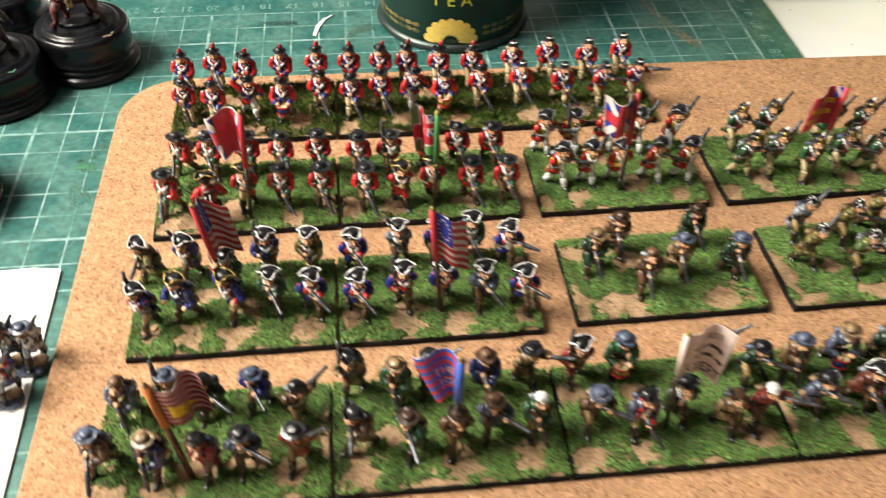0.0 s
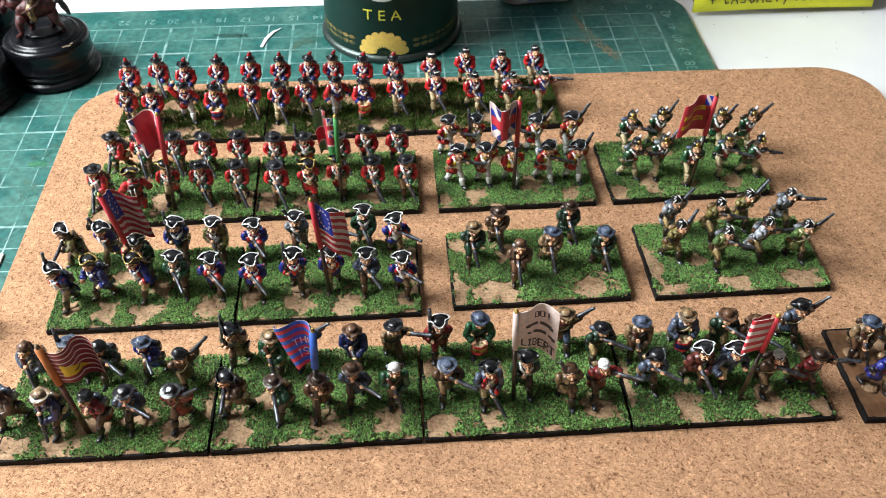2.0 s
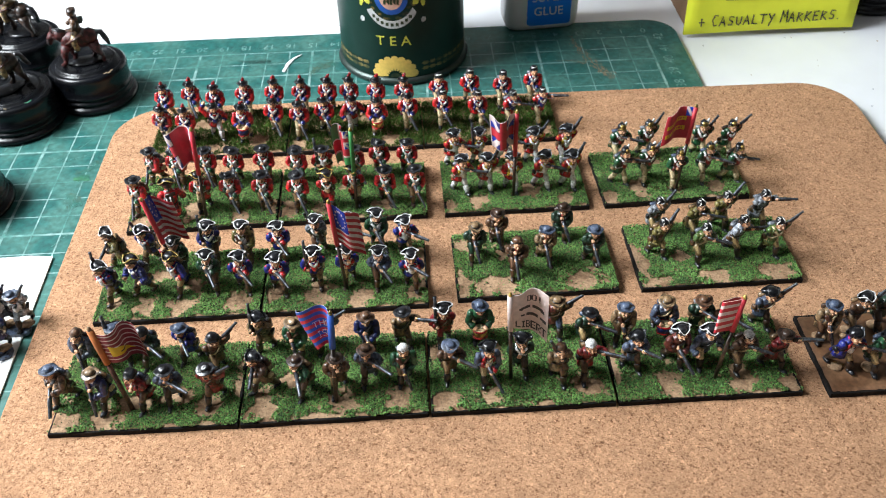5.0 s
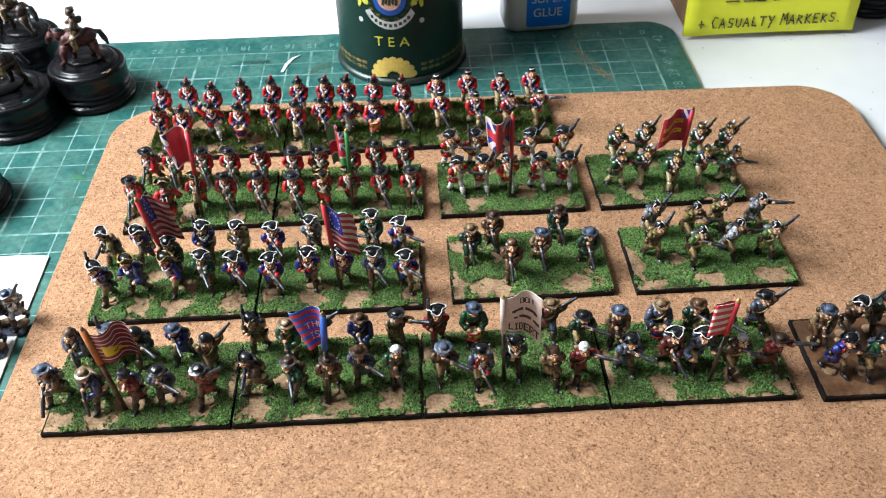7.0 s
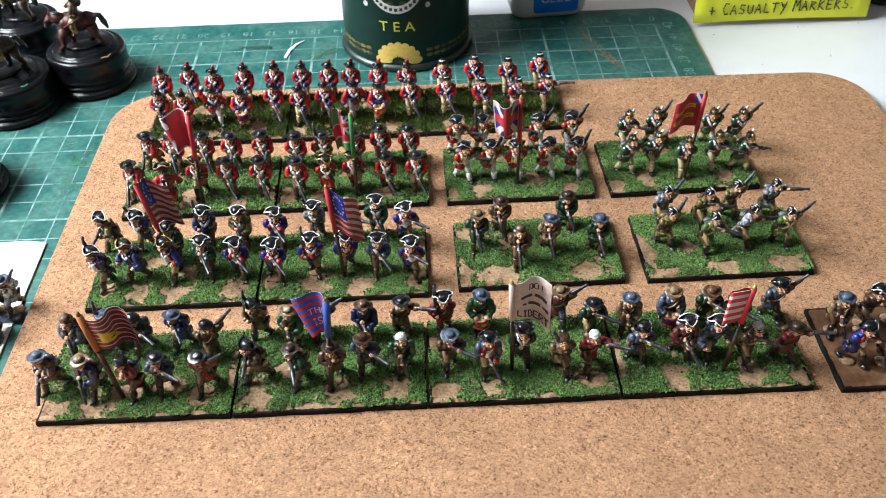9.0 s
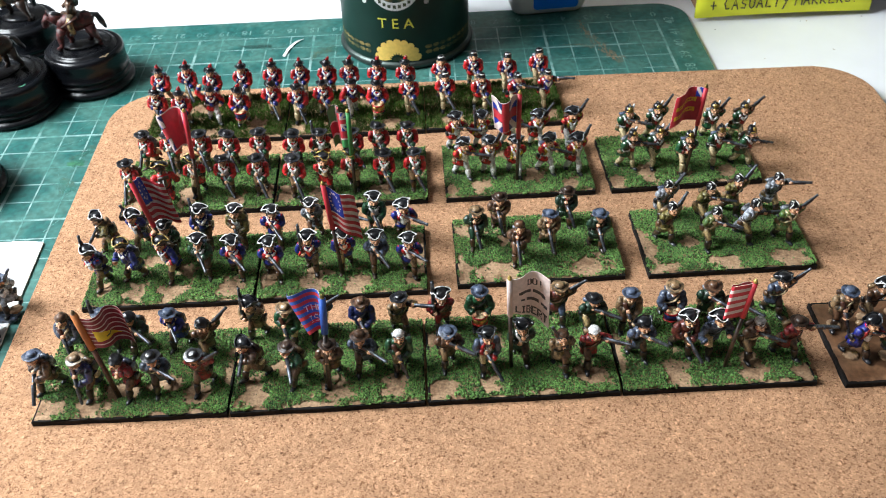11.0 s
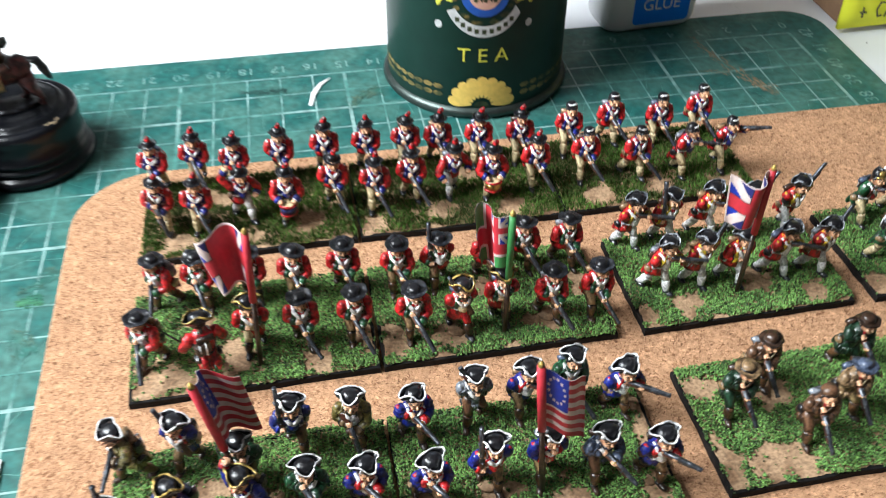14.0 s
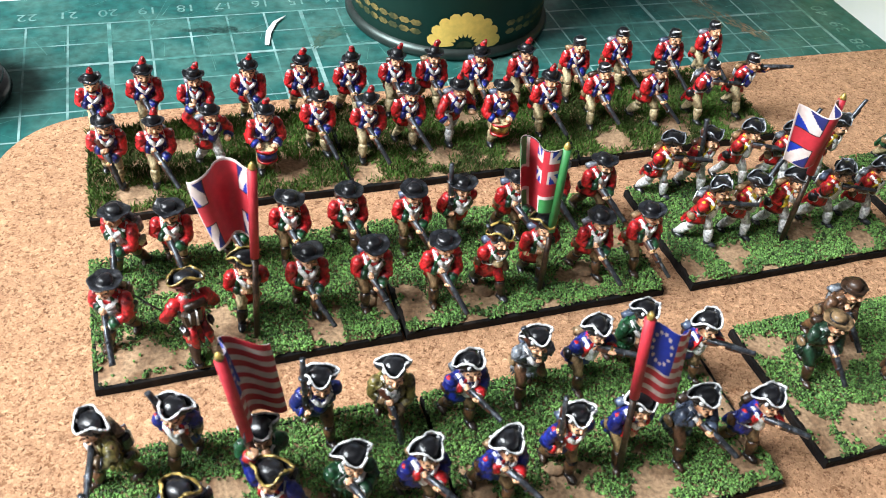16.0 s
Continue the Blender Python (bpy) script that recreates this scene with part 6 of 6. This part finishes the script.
def rider(coat, horse, seed):
    """One cast toy horse with its rider, the horse facing -x, feet at z = 0, millimetres."""
    g = Geo()
    rnd = random.Random(seed)
    g.oval((0, 0, 0.3), (5.0, 2.4, 0.45), "black", None, 12, 4, 0.15)
    g.oval((0, 0, 8.6), (4.9, 2.2, 2.8), horse, (0, 4, 0), 12, 8)
    g.oval((2.9, 0, 8.9), (2.3, 2.1, 2.35), horse, None, 10, 7)
    g.oval((-3.0, 0, 8.7), (2.1, 1.85, 2.3), horse, None, 10, 7)
    g.tube([(-3.4, 0, 9.3), (-5.2, 0, 10.6), (-6.6, 0.2, 10.9)], [1.95, 1.45, 1.15], horse, 9, 0.7)
    g.tube([(-6.2, 0.2, 11.1), (-7.4, 0.3, 9.6), (-8.0, 0.4, 7.6)], [1.15, 0.95, 0.62], horse, 8, 0.8)
    for s in (-1, 1):
        g.tube([(-6.4, s * 0.5 + 0.2, 11.6), (-6.5, s * 0.7 + 0.2, 12.7)], [0.3, 0.08], horse, 5)
    g.tube([(-3.2, 0.0, 11.0), (-4.8, 0, 11.9), (-6.2, 0.2, 12.0)], [0.7, 0.6, 0.3], "black", 6)
    g.tube([(4.6, 0, 10.0), (5.9, 0, 9.6), (6.8, -0.2, 7.6), (7.6, -0.4, 5.4)], [0.5, 0.7, 0.8, 0.4], "black", 7)
    for x, s, k in ((-3.6, -1, -2.2), (-3.2, 1, 0.4), (3.4, -1, 1.6), (3.0, 1, -0.8)):
        g.tube([(x, s * 1.1, 7.6), (x + k * 0.5, s * 1.15, 4.4), (x + k * 0.8 + 0.5, s * 1.15, 1.6), (x + k, s * 1.15, 0.5)], [1.5, 0.95, 0.6, 0.75], horse, 7)
    g.oval((0, 0, 10.7), (2.3, 2.15, 0.8), "dark_brown", None, 9, 5)
    for s in (-1, 1):
        g.tube([(0, s * 0.8, 11.2), (-1.2, s * 2.3, 9.4), (-0.6, s * 2.4, 6.6)], [1.0, 0.95, 0.7], "buff", 8)
        g.oval((-1.0, s * 2.4, 6.2), (1.0, 0.6, 0.5), "black", None, 7, 5)
    g.loft([(0, 0, 11.0, 1.4, 1.7), (0, 0, 12.6, 1.2, 1.5), (0.1, 0, 14.6, 1.3, 1.9), (0.1, 0, 15.6, 0.8, 1.0)], coat, 10)
    g.oval((-0.1, 0, 16.9), (1.1, 1.05, 1.25), "leather", None, 9, 6)
    g.oval((0.2, 0, 17.6), (1.35, 1.3, 0.85), "dark_brown", None, 9, 6, 0.15)
    g.box((1.6, 0.2, 14.2), (1.4, 2.0, 1.8), "dark_green", (0, 10, 0), 0.4)
    for s in (-1, 1):
        g.tube([(0, s * 1.8, 15.0), (-0.4, s * 2.6, 13.2), (-2.2, s * 1.4, 12.6)], [0.8, 0.75, 0.5], coat, 7)
    g.tube([(-3.2, -2.6, 9.0), (1.4, -2.9, 11.6)], [0.28, 0.45], "stock", 6)
    for i, p in enumerate(g.v):
        q = Vector(p) / MM
        q.z = q.z * 0.88 if q.z < 6.0 else q.z - 0.72
        q.y *= 1.12
        g.v[i] = tuple((q + 0.32 * noise.noise_vector(q * 0.9 + Vector((seed, 0, 0))) + 0.20 * noise.noise_vector(q * 2.2)) * MM)
    return g


for x, y, r, h, turn, coat, horse, lab, smears in ((-0.2390, 0.3908, 0.0156, 0.0172, 5, "leather", "bay", "glossy black plastic pot with a smear of ochre paint", (("streak", -52, 7, 0.91),)),
                                           (-0.2655, 0.3730, 0.0166, 0.0160, 40, "tan", "dark_brown", "glossy black plastic pot with green paint specks", (("stain_green", -85, 4, 0.83), ("streak", -120, 2, 0.85))),
                                           (-0.2735, 0.4175, 0.0156, 0.0172, -20, "tan", "dark_brown", "glossy black plastic pot at the back of the mat", ())):
    pot(x, y, r, h, lab, turn, smears)
    thing("cavalry_figurine", rider(coat, horse, int(-x * 1e4)), "unfinished toy horse and rider in dark browns on a black pot", "toy horseman", "toy horsemen",
          at=pose(x, y, h * 0.95 + 0.0, 0, 0, turn + 8) @ Matrix.Diagonal((1.46, 1.70, 1.32, 1)))
pot(-0.2698, 0.3180, 0.0166, 0.0160, "glossy black plastic pot beside the white card", 70)
pot(0.1120, 0.4480, 0.0150, 0.0200, "small black plastic pot standing on the white table")

# crumbs and specks on the white table beside the mat
g = Geo()
rnd = random.Random(5)
for k in range(26):
    x, y = rnd.uniform(24, 150), rnd.uniform(345, 432)
    if x < 75 and y < 385:
        continue
    g.oval((x, y, -1.85), (rnd.uniform(0.15, 0.5), rnd.uniform(0.12, 0.35), 0.12), rnd.choice(("dark_brown", "slate", "earth")), (0, 0, rnd.uniform(0, 180)), 6, 4, 0.2)
thing("crumbs", g, "tiny dark crumbs scattered on the white table", "crumbs", kind="stuff")

# ---- white card with unfinished figures ----
g = Geo(1.0)
slab(g, [(-0.296, 0.150), (-0.2265, 0.150), (-0.2292, 0.2875), (-0.2365, 0.2885), (-0.2960, 0.2860)], 0.00025, 0.00075, "paper")
thing("white_card", g, "sheet of white card lying on the cutting mat", "card")
# strips under the figures; the slate colour imitates shade on the card
for y0, x1 in ((0.2508, -0.2262), (0.2415, -0.2290)):
    g = Geo(1.0)
    slab(g, rounded(-0.292, x1, y0, y0 + 0.0050, 0.0016, 5), 0.0008, 0.0020, "slate", bevel=0.0003)
    thing("painting_strip", g, "grey-blue strip under unfinished figures, its colour standing in for their shade on the card", "strip", "strips on the card")
for k in range(11):
    place_figure(-227.6 - 5.1 * k, 253.4 + 0.3 * (k % 2), ("m_maroon", "m_grey", "m_brown")[k % 3], "high", 4 + 2 * k, 0.95, 2.0,
                 coat=("pale_grey", "slate", "tan")[k % 3], hat=("slouch_grey", "kerchief", "slouch_black", "fur")[k % 4], legs="pale_grey", facing="white")
for k in range(10):
    place_figure(-231.4 - 5.3 * k, 243.6 + 0.4 * (k % 2), "m_blue", "high", 6 + 2 * k, 0.95, 2.0, hat=("kerchief", "slouch_grey")[k % 2], legs="pale_grey", facing=("red", "white", "yellow")[k % 3])
